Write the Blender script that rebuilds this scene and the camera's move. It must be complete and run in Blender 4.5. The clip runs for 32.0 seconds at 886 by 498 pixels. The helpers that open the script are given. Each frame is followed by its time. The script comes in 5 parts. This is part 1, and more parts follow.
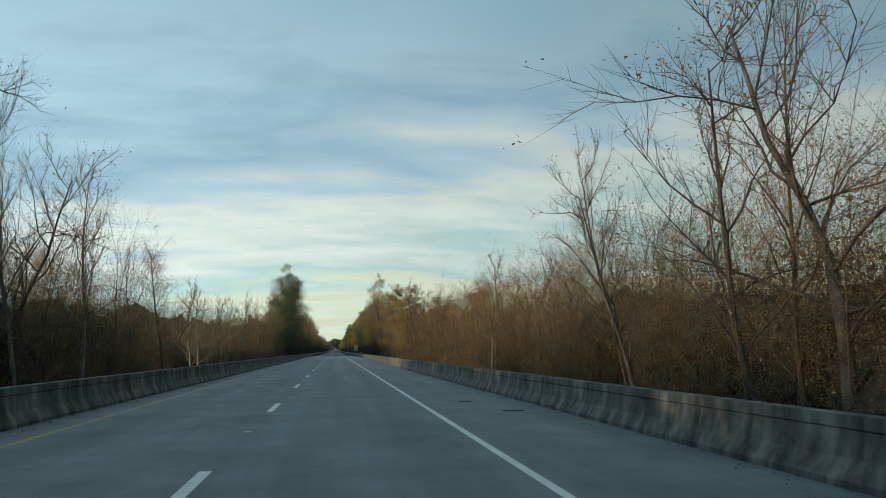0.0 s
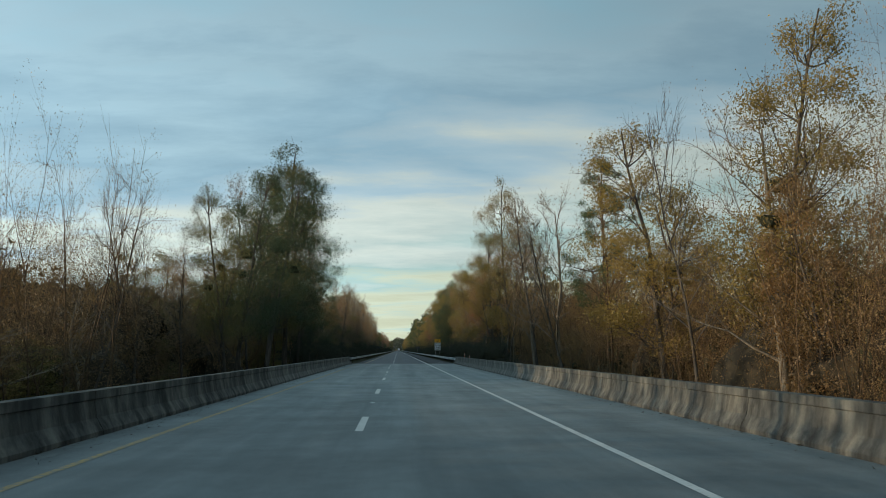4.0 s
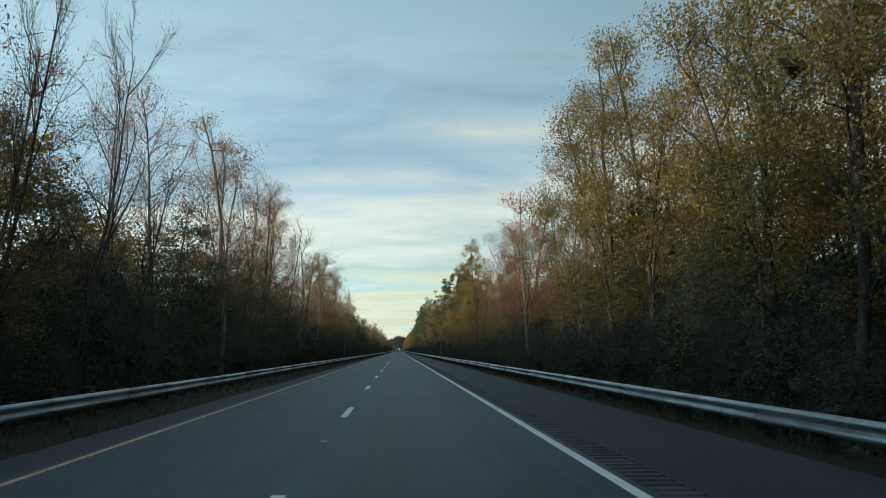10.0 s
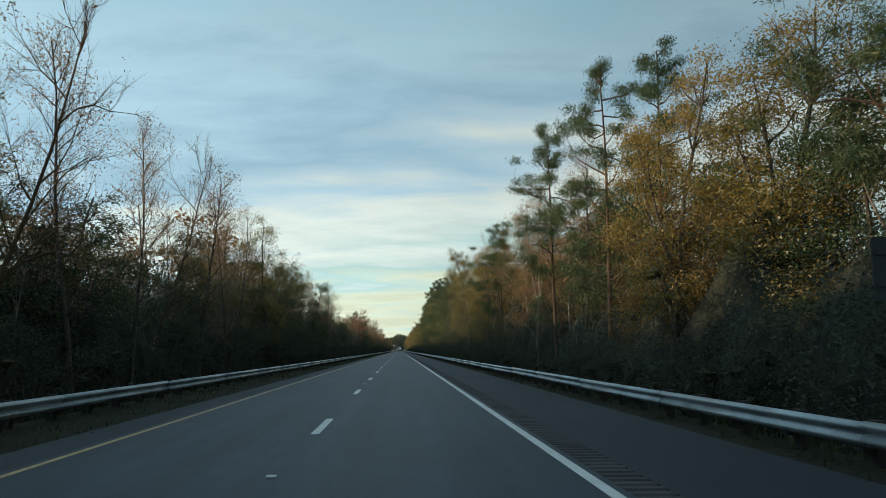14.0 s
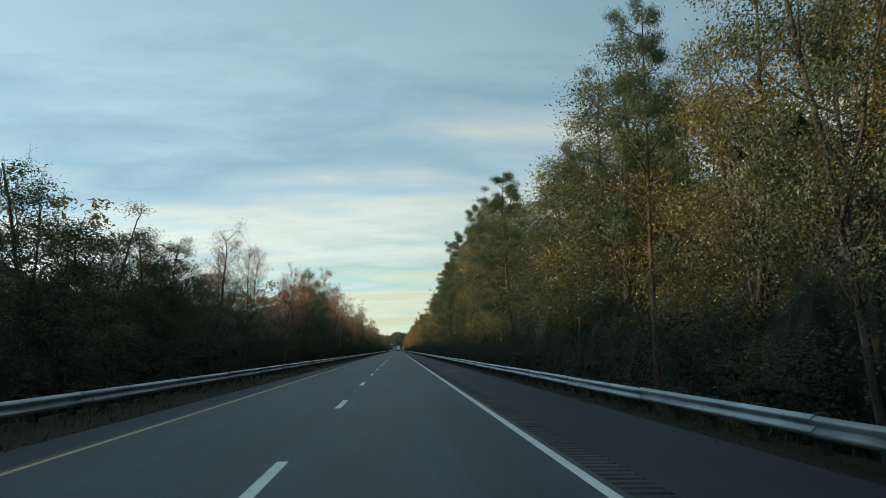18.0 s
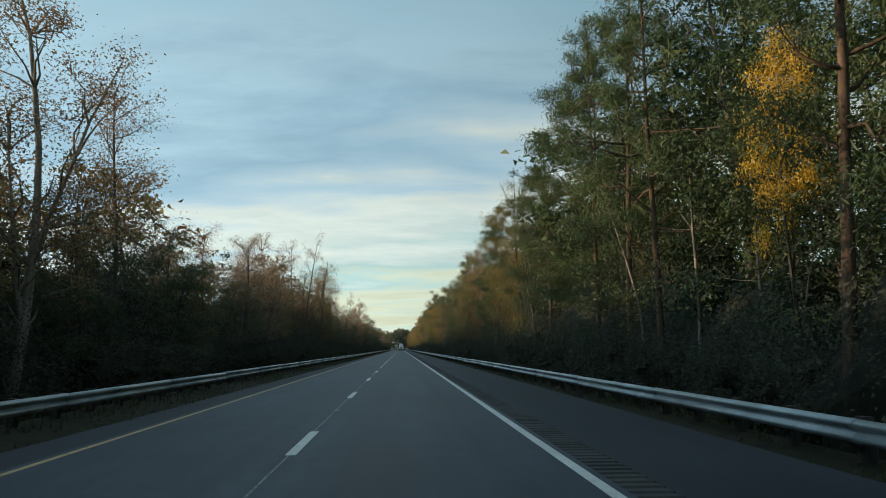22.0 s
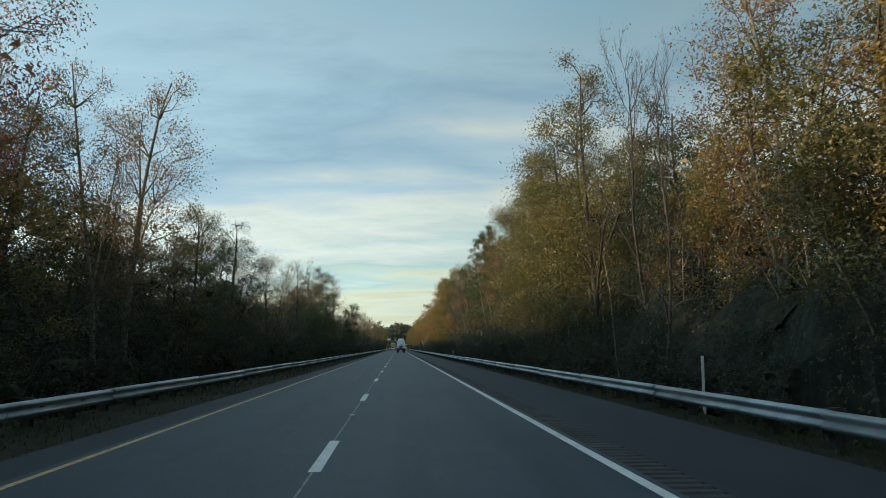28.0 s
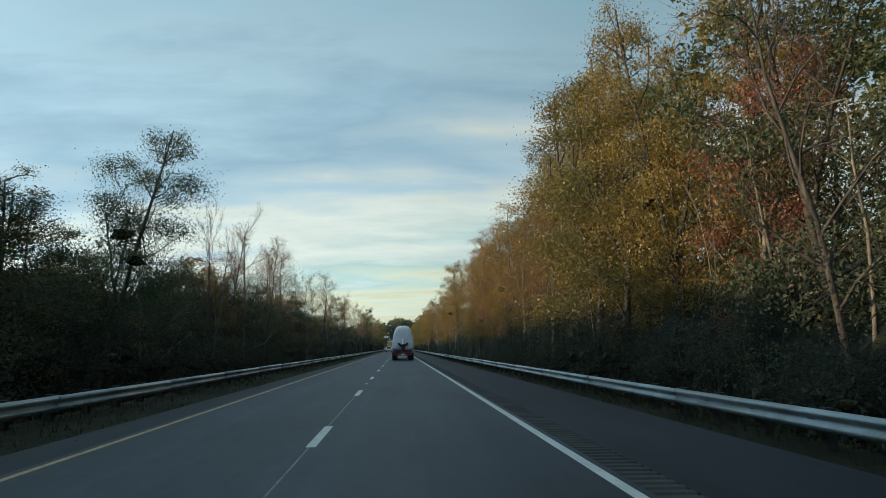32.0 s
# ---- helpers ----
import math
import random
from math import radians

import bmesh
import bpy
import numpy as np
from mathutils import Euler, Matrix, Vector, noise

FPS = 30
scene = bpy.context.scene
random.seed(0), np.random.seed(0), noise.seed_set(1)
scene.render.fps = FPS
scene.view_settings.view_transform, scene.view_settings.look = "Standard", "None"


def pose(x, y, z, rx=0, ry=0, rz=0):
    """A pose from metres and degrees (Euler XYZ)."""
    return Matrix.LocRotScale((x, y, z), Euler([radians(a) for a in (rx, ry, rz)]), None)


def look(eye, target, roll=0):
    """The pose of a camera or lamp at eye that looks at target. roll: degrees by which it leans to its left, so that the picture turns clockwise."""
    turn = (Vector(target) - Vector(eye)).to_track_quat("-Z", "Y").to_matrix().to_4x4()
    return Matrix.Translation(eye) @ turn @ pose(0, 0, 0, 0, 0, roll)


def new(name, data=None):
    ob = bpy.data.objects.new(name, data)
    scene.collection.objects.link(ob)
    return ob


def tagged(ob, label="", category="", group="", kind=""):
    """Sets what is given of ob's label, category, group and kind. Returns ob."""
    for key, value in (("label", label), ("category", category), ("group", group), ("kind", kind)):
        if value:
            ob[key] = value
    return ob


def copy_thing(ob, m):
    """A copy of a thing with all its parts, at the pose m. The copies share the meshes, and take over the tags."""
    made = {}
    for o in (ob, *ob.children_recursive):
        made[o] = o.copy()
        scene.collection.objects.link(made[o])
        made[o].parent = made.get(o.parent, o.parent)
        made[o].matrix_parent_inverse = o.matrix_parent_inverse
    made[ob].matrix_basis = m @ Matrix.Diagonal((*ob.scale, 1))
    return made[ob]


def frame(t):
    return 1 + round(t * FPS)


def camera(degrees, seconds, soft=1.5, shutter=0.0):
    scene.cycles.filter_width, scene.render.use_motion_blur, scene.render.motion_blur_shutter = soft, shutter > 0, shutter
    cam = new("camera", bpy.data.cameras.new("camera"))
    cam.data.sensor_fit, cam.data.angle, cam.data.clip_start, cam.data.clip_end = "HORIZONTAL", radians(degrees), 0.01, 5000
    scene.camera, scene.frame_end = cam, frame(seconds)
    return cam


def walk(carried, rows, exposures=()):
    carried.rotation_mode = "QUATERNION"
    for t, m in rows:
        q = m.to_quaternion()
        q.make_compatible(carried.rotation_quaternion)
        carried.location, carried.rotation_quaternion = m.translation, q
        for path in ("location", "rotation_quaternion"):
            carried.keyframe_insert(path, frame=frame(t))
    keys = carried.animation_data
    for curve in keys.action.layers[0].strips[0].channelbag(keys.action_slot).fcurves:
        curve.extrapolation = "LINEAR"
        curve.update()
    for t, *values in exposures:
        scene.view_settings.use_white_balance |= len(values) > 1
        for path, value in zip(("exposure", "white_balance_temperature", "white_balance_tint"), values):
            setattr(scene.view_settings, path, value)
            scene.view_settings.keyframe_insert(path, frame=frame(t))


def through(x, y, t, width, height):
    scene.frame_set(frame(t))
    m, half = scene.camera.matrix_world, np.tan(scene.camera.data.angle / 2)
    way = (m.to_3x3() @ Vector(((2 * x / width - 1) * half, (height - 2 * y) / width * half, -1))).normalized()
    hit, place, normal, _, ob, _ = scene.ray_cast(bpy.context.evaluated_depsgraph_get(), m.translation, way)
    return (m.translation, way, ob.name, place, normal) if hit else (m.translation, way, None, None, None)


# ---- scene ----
cam = camera(60.0, 32.0, soft=0.8, shutter=0.04)
ROWS = [
    (0.0, pose(1.31, 0.00, 1.46, 97.53, 0.00, -7.93)),
    (0.5, pose(1.17, 13.89, 1.46, 97.53, -0.02, -7.93)),
    (1.0, pose(1.02, 28.49, 1.46, 97.53, 0.00, -7.93)),
    (1.5, pose(0.88, 42.44, 1.46, 97.53, 0.02, -5.29)),
    (2.0, pose(0.74, 56.44, 1.46, 97.53, -0.02, -3.51)),
    (2.5, pose(0.60, 71.10, 1.46, 97.53, -0.02, -3.41)),
    (3.0, pose(0.45, 85.82, 1.46, 97.52, 0.02, -3.31)),
    (3.5, pose(0.46, 100.12, 1.46, 97.52, 0.00, -3.33)),
    (5.5, pose(0.50, 158.06, 1.46, 97.52, 0.00, -3.39)),
    (6.0, pose(0.51, 172.74, 1.46, 97.52, 0.05, -3.40)),
    (6.5, pose(0.57, 187.43, 1.46, 97.52, 0.05, -3.43)),
    (7.0, pose(0.63, 202.18, 1.46, 97.52, 0.05, -3.47)),
    (7.5, pose(0.81, 217.66, 1.46, 97.52, 0.05, -3.41)),
    (8.0, pose(0.98, 233.21, 1.46, 97.52, 0.12, -3.34)),
    (8.5, pose(1.04, 248.26, 1.46, 97.52, 0.18, -3.32)),
    (9.0, pose(1.10, 263.40, 1.46, 97.51, 0.10, -3.29)),
    (9.5, pose(1.15, 278.84, 1.46, 97.51, 0.08, -3.29)),
    (10.0, pose(1.20, 294.34, 1.46, 97.51, 0.12, -3.28)),
    (10.5, pose(1.27, 309.74, 1.46, 97.51, 0.12, -3.28)),
    (11.0, pose(1.33, 325.20, 1.46, 97.51, 0.12, -3.27)),
    (11.5, pose(1.40, 340.80, 1.46, 97.51, 0.08, -3.24)),
    (12.0, pose(1.47, 356.45, 1.46, 97.51, 0.05, -3.21)),
    (12.5, pose(1.45, 372.20, 1.46, 97.50, 0.05, -3.22)),
    (13.0, pose(1.43, 387.99, 1.46, 97.50, 0.05, -3.23)),
    (13.5, pose(1.45, 403.82, 1.46, 97.49, 0.08, -3.22)),
    (14.0, pose(1.47, 419.70, 1.46, 97.49, 0.05, -3.21)),
    (14.5, pose(1.48, 435.67, 1.46, 97.48, 0.08, -3.23)),
    (16.5, pose(1.52, 499.98, 1.46, 97.46, 0.00, -3.29)),
    (17.0, pose(1.53, 515.69, 1.46, 97.46, 0.00, -3.31)),
    (17.5, pose(1.51, 531.85, 1.46, 97.45, -0.02, -3.32)),
    (18.0, pose(1.49, 548.04, 1.46, 97.45, 0.00, -3.33)),
    (18.5, pose(1.54, 564.96, 1.46, 97.44, -0.05, -3.33)),
    (19.0, pose(1.58, 581.05, 1.46, 97.43, -0.08, -3.33)),
    (19.5, pose(1.57, 597.32, 1.46, 97.42, -0.02, -3.30)),
    (20.0, pose(1.56, 613.63, 1.46, 97.41, -0.05, -3.26)),
    (20.5, pose(1.53, 630.16, 1.46, 97.40, 0.00, -3.24)),
    (21.0, pose(1.50, 646.70, 1.46, 97.38, 0.08, -3.21)),
    (21.5, pose(1.50, 662.62, 1.46, 97.37, 0.10, -3.17)),
    (22.0, pose(1.51, 678.56, 1.46, 97.36, 0.15, -3.13)),
    (22.5, pose(1.47, 694.89, 1.46, 97.35, 0.22, -3.15)),
    (23.0, pose(1.44, 711.23, 1.46, 97.34, 0.30, -3.17)),
    (23.5, pose(1.39, 727.77, 1.46, 97.33, 0.32, -3.20)),
    (24.0, pose(1.34, 744.33, 1.46, 97.32, 0.35, -3.23)),
    (24.5, pose(1.25, 760.74, 1.46, 97.32, 0.38, -3.29)),
    (25.0, pose(1.16, 777.16, 1.46, 97.32, 0.42, -3.34)),
    (25.5, pose(1.13, 793.75, 1.46, 97.32, 0.40, -3.34)),
    (27.5, pose(1.01, 859.14, 1.46, 97.31, 0.00, -3.31)),
    (28.0, pose(0.98, 875.16, 1.46, 97.31, 0.00, -3.31)),
    (28.5, pose(1.00, 891.70, 1.46, 97.31, 0.02, -3.32)),
    (29.0, pose(1.03, 908.25, 1.46, 97.31, 0.08, -3.32)),
    (29.5, pose(1.08, 924.52, 1.46, 97.31, 0.15, -3.32)),
    (30.0, pose(1.13, 940.82, 1.46, 97.31, 0.20, -3.31)),
    (30.5, pose(1.20, 957.76, 1.46, 97.31, 0.22, -3.29)),
    (31.0, pose(1.26, 974.73, 1.46, 97.30, 0.22, -3.27)),
    (31.5, pose(1.28, 990.74, 1.46, 97.30, 0.22, -3.26)),
    (32.0, pose(1.30, 1006.93, 1.46, 97.30, 0.22, -3.25)),
]
# the clip's camera darkens a little over the pale, open bridge deck
walk(cam, ROWS, exposures=((0.0, -0.05), (1.0, -0.18), (3.5, -0.2), (5.5, 0.06), (9.0, 0.04), (13.0, 0.04), (18.0, -0.04), (32.0, -0.04)))

# ---- light ----
SUN_ELEVATION, SUN_AZIMUTH = 7.5, 268.0     # degrees; azimuth clockwise from straight ahead

world = bpy.data.worlds.new("sky")
scene.world = world
world.use_nodes = True


def build_sky():
    nt = world.node_tree
    nt.nodes.clear()
    N, L = nt.nodes.new, nt.links.new
    out = N("ShaderNodeOutputWorld")
    mix = N("ShaderNodeMixShader")
    clear, cloud = N("ShaderNodeBackground"), N("ShaderNodeBackground")
    sky = N("ShaderNodeTexSky")
    sky.sky_type, sky.sun_disc = "NISHITA", False
    sky.sun_elevation, sky.sun_rotation = radians(SUN_ELEVATION), radians(SUN_AZIMUTH)
    clear.inputs["Strength"].default_value = 0.09
    L(sky.outputs[0], clear.inputs[0])
    co = N("ShaderNodeTexCoord")
    sep = N("ShaderNodeSeparateXYZ")
    L(co.outputs["Generated"], sep.inputs[0])

    def maths(op, a, b=None, c=None):
        n = N("ShaderNodeMath")
        n.operation = op
        for i, v in enumerate((a, b, c)):
            if v is None:
                continue
            if isinstance(v, (int, float)):
                n.inputs[i].default_value = v
            else:
                L(v, n.inputs[i])
        return n.outputs[0]

    up = maths("MAXIMUM", sep.outputs["Z"], 0.0)
    flat = maths("ADD", up, 0.16)
    comb = N("ShaderNodeCombineXYZ")
    L(maths("DIVIDE", sep.outputs["X"], flat), comb.inputs[0])
    L(maths("DIVIDE", sep.outputs["Y"], flat), comb.inputs[1])

    def streaks(sx, sy, turn, scale, detail, rough, distort):
        mp = N("ShaderNodeMapping")
        mp.inputs["Scale"].default_value = (sx, sy, 1)
        mp.inputs["Rotation"].default_value = (0, 0, radians(turn))
        L(comb.outputs[0], mp.inputs["Vector"])
        no = N("ShaderNodeTexNoise")
        no.inputs["Scale"].default_value = scale
        no.inputs["Detail"].default_value = detail
        no.inputs["Roughness"].default_value = rough
        no.inputs["Distortion"].default_value = distort
        L(mp.outputs[0], no.inputs["Vector"])
        return no.outputs["Fac"]

    broad = streaks(0.6, 1.1, 16, 1.0, 3, 0.5, 0.15)
    fine = streaks(0.6, 1.3, 14, 2.6, 6, 0.62, 0.15)
    # the cloud sheet changes with height above the horizon; the noise lets its banks wander
    wander = maths("MULTIPLY_ADD", maths("SUBTRACT", broad, 0.5), 0.44, maths("MULTIPLY_ADD", maths("SUBTRACT", fine, 0.5), 0.21, maths("MULTIPLY_ADD", sep.outputs["X"], -0.11, up)))
    ramp = N("ShaderNodeValToRGB")
    el = ramp.color_ramp.elements
    stops = ((0.00, (0.721, 0.80, 0.610)), (0.035, (0.742, 0.84, 0.669)), (0.085, (0.484, 0.72, 0.709)), (0.135, (0.639, 0.78, 0.748)),
             (0.185, (0.725, 0.825, 0.765)), (0.235, (0.455, 0.63, 0.715)), (0.29, (0.300, 0.485, 0.600)), (0.36, (0.365, 0.55, 0.645)),
             (0.44, (0.278, 0.48, 0.580)), (0.6, (0.392, 0.58, 0.660)), (1.0, (0.340, 0.52, 0.630)))
    el[0].position, el[0].color = stops[0][0], (*stops[0][1], 1)
    el[1].position, el[1].color = stops[-1][0], (*stops[-1][1], 1)
    for p, c in stops[1:-1]:
        e = el.new(p)
        e.color = (*c, 1)
    L(wander, ramp.inputs[0])
    L(ramp.outputs[0], cloud.inputs[0])
    # the sheet is brighter on the sun's side
    L(maths("MULTIPLY_ADD", sep.outputs["X"], -0.66, 1.07), cloud.inputs["Strength"])
    thick = N("ShaderNodeMapRange")
    thick.inputs["From Min"].default_value, thick.inputs["From Max"].default_value = 0.35, 0.65
    thick.inputs["To Min"].default_value, thick.inputs["To Max"].default_value = 0.78, 0.97
    L(fine, thick.inputs["Value"])
    L(thick.outputs[0], mix.inputs[0])
    L(clear.outputs[0], mix.inputs[1])
    L(cloud.outputs[0], mix.inputs[2])
    L(mix.outputs[0], out.inputs[0])


build_sky()
sun_data = bpy.data.lights.new("sun", "SUN")
sun_data.energy, sun_data.angle, sun_data.color = 5.0, radians(0.6), (1.0, 0.76, 0.48)
sun = new("sun", sun_data)
_a, _e = radians(SUN_AZIMUTH), radians(SUN_ELEVATION)
sun.matrix_world = look((math.sin(_a) * 50 * math.cos(_e), math.cos(_a) * 50 * math.cos(_e) + 500, 50 * math.sin(_e) + 20), (0, 500, 20))


# ---- materials ----
def material(name, rough=0.8, metal=0.0, spec=0.3):
    m = bpy.data.materials.new(name)
    m.use_nodes = True
    b = m.node_tree.nodes["Principled BSDF"]
    b.inputs["Roughness"].default_value = rough
    b.inputs["Metallic"].default_value = metal
    b.inputs["Specular IOR Level"].default_value = spec
    return m, m.node_tree, b


def ramp_of(nt, fac, *stops):
    r = nt.nodes.new("ShaderNodeValToRGB")
    el = r.color_ramp.elements
    el[0].position, el[0].color = stops[0][0], (*stops[0][1], 1)
    el[1].position, el[1].color = stops[-1][0], (*stops[-1][1], 1)
    for p, c in stops[1:-1]:
        el.new(p).color = (*c, 1)
    nt.links.new(fac, r.inputs[0])
    return r.outputs[0]


def noise_of(nt, scale, detail=4.0, rough=0.55, stretch=(1, 1, 1), space="Object"):
    co = nt.nodes.new("ShaderNodeTexCoord")
    mp = nt.nodes.new("ShaderNodeMapping")
    mp.inputs["Scale"].default_value = stretch
    no = nt.nodes.new("ShaderNodeTexNoise")
    no.inputs["Scale"].default_value = scale
    no.inputs["Detail"].default_value = detail
    no.inputs["Roughness"].default_value = rough
    nt.links.new(co.outputs[space], mp.inputs[0])
    nt.links.new(mp.outputs[0], no.inputs["Vector"])
    return no.outputs["Fac"]


def blend(nt, a, b, fac, how="MIX"):
    x = nt.nodes.new("ShaderNodeMix")
    x.data_type, x.blend_type = "RGBA", how
    for sock, v in ((x.inputs[0], fac), (x.inputs[6], a), (x.inputs[7], b)):
        if isinstance(v, (int, float)):
            sock.default_value = v
        elif isinstance(v, tuple):
            sock.default_value = (*v, 1)
        else:
            nt.links.new(v, sock)
    return x.outputs[2]


def bump(nt, b, height, strength, dist=0.02):
    n = nt.nodes.new("ShaderNodeBump")
    n.inputs["Strength"].default_value, n.inputs["Distance"].default_value = strength, dist
    nt.links.new(height, n.inputs["Height"])
    nt.links.new(n.outputs[0], b.inputs["Normal"])


def surface(name, dark, mid, light, scale=3.0, grain=60.0, rough=0.85, metal=0.0, spec=0.3, stretch=(1, 1, 1), relief=0.25):
    """A plain surface with stains at one scale and grain at another."""
    m, nt, b = material(name, rough, metal, spec)
    big = ramp_of(nt, noise_of(nt, scale, 5, 0.6, stretch), (0.3, dark), (0.5, mid), (0.72, light))
    g = noise_of(nt, grain, 3, 0.6)
    small = ramp_of(nt, g, (0.3, (0.72, 0.72, 0.72)), (0.7, (1.15, 1.15, 1.15)))
    nt.links.new(blend(nt, big, small, 1.0, "MULTIPLY"), b.inputs["Base Color"])
    bump(nt, b, g, relief)
    return m


def shade(c, k):
    return tuple(v * k for v in c)


def worn_paint(name, colour, under, wear=0.5):
    m, nt, b = material(name, 0.7, 0, 0.3)
    w = ramp_of(nt, noise_of(nt, 9, 8, 0.75), (wear - 0.1, (0, 0, 0)), (wear + 0.08, (1, 1, 1)))
    tone = ramp_of(nt, noise_of(nt, 1.3, 3), (0.3, shade(colour, 0.8)), (0.7, colour))
    nt.links.new(blend(nt, under, tone, w), b.inputs["Base Color"])
    return m


def foliage(name, tones, gloss=0.15, through=0.35):
    """Leaves: each leaf and each tree take their own tone; light passes through."""
    m = bpy.data.materials.new(name)
    m.use_nodes = True
    nt = m.node_tree
    nt.nodes.clear()
    geo, info = nt.nodes.new("ShaderNodeNewGeometry"), nt.nodes.new("ShaderNodeObjectInfo")
    clump = noise_of(nt, 0.45, 2, 0.5)
    add = nt.nodes.new("ShaderNodeMath")
    add.operation = "MULTIPLY_ADD"
    add.inputs[1].default_value = 0.24
    nt.links.new(geo.outputs["Random Per Island"], add.inputs[0])
    add2 = nt.nodes.new("ShaderNodeMath")
    add2.operation = "MULTIPLY_ADD"
    add2.inputs[1].default_value = 0.75
    nt.links.new(clump, add2.inputs[0])
    sub = nt.nodes.new("ShaderNodeMath")
    sub.operation = "MULTIPLY_ADD"
    sub.inputs[1].default_value, sub.inputs[2].default_value = 0.3, -0.12
    nt.links.new(info.outputs["Random"], sub.inputs[0])
    nt.links.new(sub.outputs[0], add2.inputs[2])
    nt.links.new(add2.outputs[0], add.inputs[2])
    n = len(tones)
    col = ramp_of(nt, add.outputs[0], *[(0.1 + 0.8 * i / (n - 1), c) for i, c in enumerate(tones)])
    d, tr, gl = (nt.nodes.new("ShaderNodeBsdf" + k) for k in ("Diffuse", "Translucent", "Glossy"))
    gl.inputs["Roughness"].default_value = 0.45
    gl.inputs["Color"].default_value = (0.6, 0.6, 0.6, 1)
    m1, m2 = nt.nodes.new("ShaderNodeMixShader"), nt.nodes.new("ShaderNodeMixShader")
    m1.inputs[0].default_value, m2.inputs[0].default_value = through, gloss * 0.4
    o = nt.nodes.new("ShaderNodeOutputMaterial")
    for s in (d, tr):
        nt.links.new(col, s.inputs["Color"])
    for a, b in ((d.outputs[0], m1.inputs[1]), (tr.outputs[0], m1.inputs[2]), (m1.outputs[0], m2.inputs[1]), (gl.outputs[0], m2.inputs[2]),
                 (m2.outputs[0], o.inputs[0])):
        nt.links.new(a, b)
    return m


def plain(name, c, rough=0.6, metal=0.0, spec=0.4):
    return surface(name, shade(c, 0.8), c, shade(c, 1.12), 4, 50, rough, metal, spec, relief=0.08)


def glow(name, c, strength):
    m, nt, b = material(name, 0.3)
    b.inputs["Base Color"].default_value = (*c, 1)
    b.inputs["Emission Color"].default_value = (*c, 1)
    b.inputs["Emission Strength"].default_value = strength
    return m


def across(nt, *stops):
    """Wear across the lanes, by distance from the middle of the carriageway (road objects lie at the origin)."""
    co = nt.nodes.new("ShaderNodeTexCoord")
    sep = nt.nodes.new("ShaderNodeSeparateXYZ")
    nt.links.new(co.outputs["Object"], sep.inputs[0])
    wob = nt.nodes.new("ShaderNodeMath")
    wob.operation = "MULTIPLY_ADD"
    wob.inputs[1].default_value = 0.5
    nt.links.new(noise_of(nt, 0.16, 3, 0.5, (0.2, 1, 1)), wob.inputs[0])
    nt.links.new(sep.outputs["X"], wob.inputs[2])
    mr = nt.nodes.new("ShaderNodeMapRange")
    mr.inputs["From Min"].default_value, mr.inputs["From Max"].default_value = -4.75, 5.25
    nt.links.new(wob.outputs[0], mr.inputs["Value"])
    return ramp_of(nt, mr.outputs[0], *[((x + 5) / 10, (v, v, v)) for x, v in stops])


LANES = ((-4.0, 1.05), (-2.75, 0.86), (-2.0, 1.06), (-1.0, 0.88), (-0.25, 0.98), (0.35, 1.10), (1.0, 0.86), (1.85, 1.08), (2.75, 0.84), (3.4, 1.02), (4.4, 1.0))


def asphalt_material():
    m, nt, b = material("asphalt", 0.62, 0, 0.38)
    streak = ramp_of(nt, noise_of(nt, 0.9, 5, 0.6, (2.2, 0.035, 1)), (0.3, (0.012, 0.022, 0.037)), (0.55, (0.021, 0.034, 0.053)), (0.75, (0.034, 0.049, 0.072)))
    blot = ramp_of(nt, noise_of(nt, 0.35, 6, 0.65, (1, 0.3, 1)), (0.32, (0.58, 0.60, 0.62)), (0.52, (1.0, 1.0, 1.0)), (0.74, (1.40, 1.38, 1.36)))
    patch = ramp_of(nt, noise_of(nt, 2.4, 8, 0.8, (1, 0.45, 1)), (0.3, (0.62, 0.64, 0.66)), (0.5, (1, 1, 1)), (0.72, (1.38, 1.36, 1.34)))
    blot = blend(nt, blend(nt, blot, patch, 1.0, "MULTIPLY"), across(nt, *LANES), 1.0, "MULTIPLY")
    g = noise_of(nt, 140, 2, 0.7)
    stone = ramp_of(nt, g, (0.35, (0.6, 0.6, 0.6)), (0.55, (1, 1, 1)), (0.72, (1.7, 1.7, 1.65)))
    nt.links.new(blend(nt, blend(nt, streak, blot, 1.0, "MULTIPLY"), stone, 1.0, "MULTIPLY"), b.inputs["Base Color"])
    bump(nt, b, g, 0.5, 0.01)
    return m


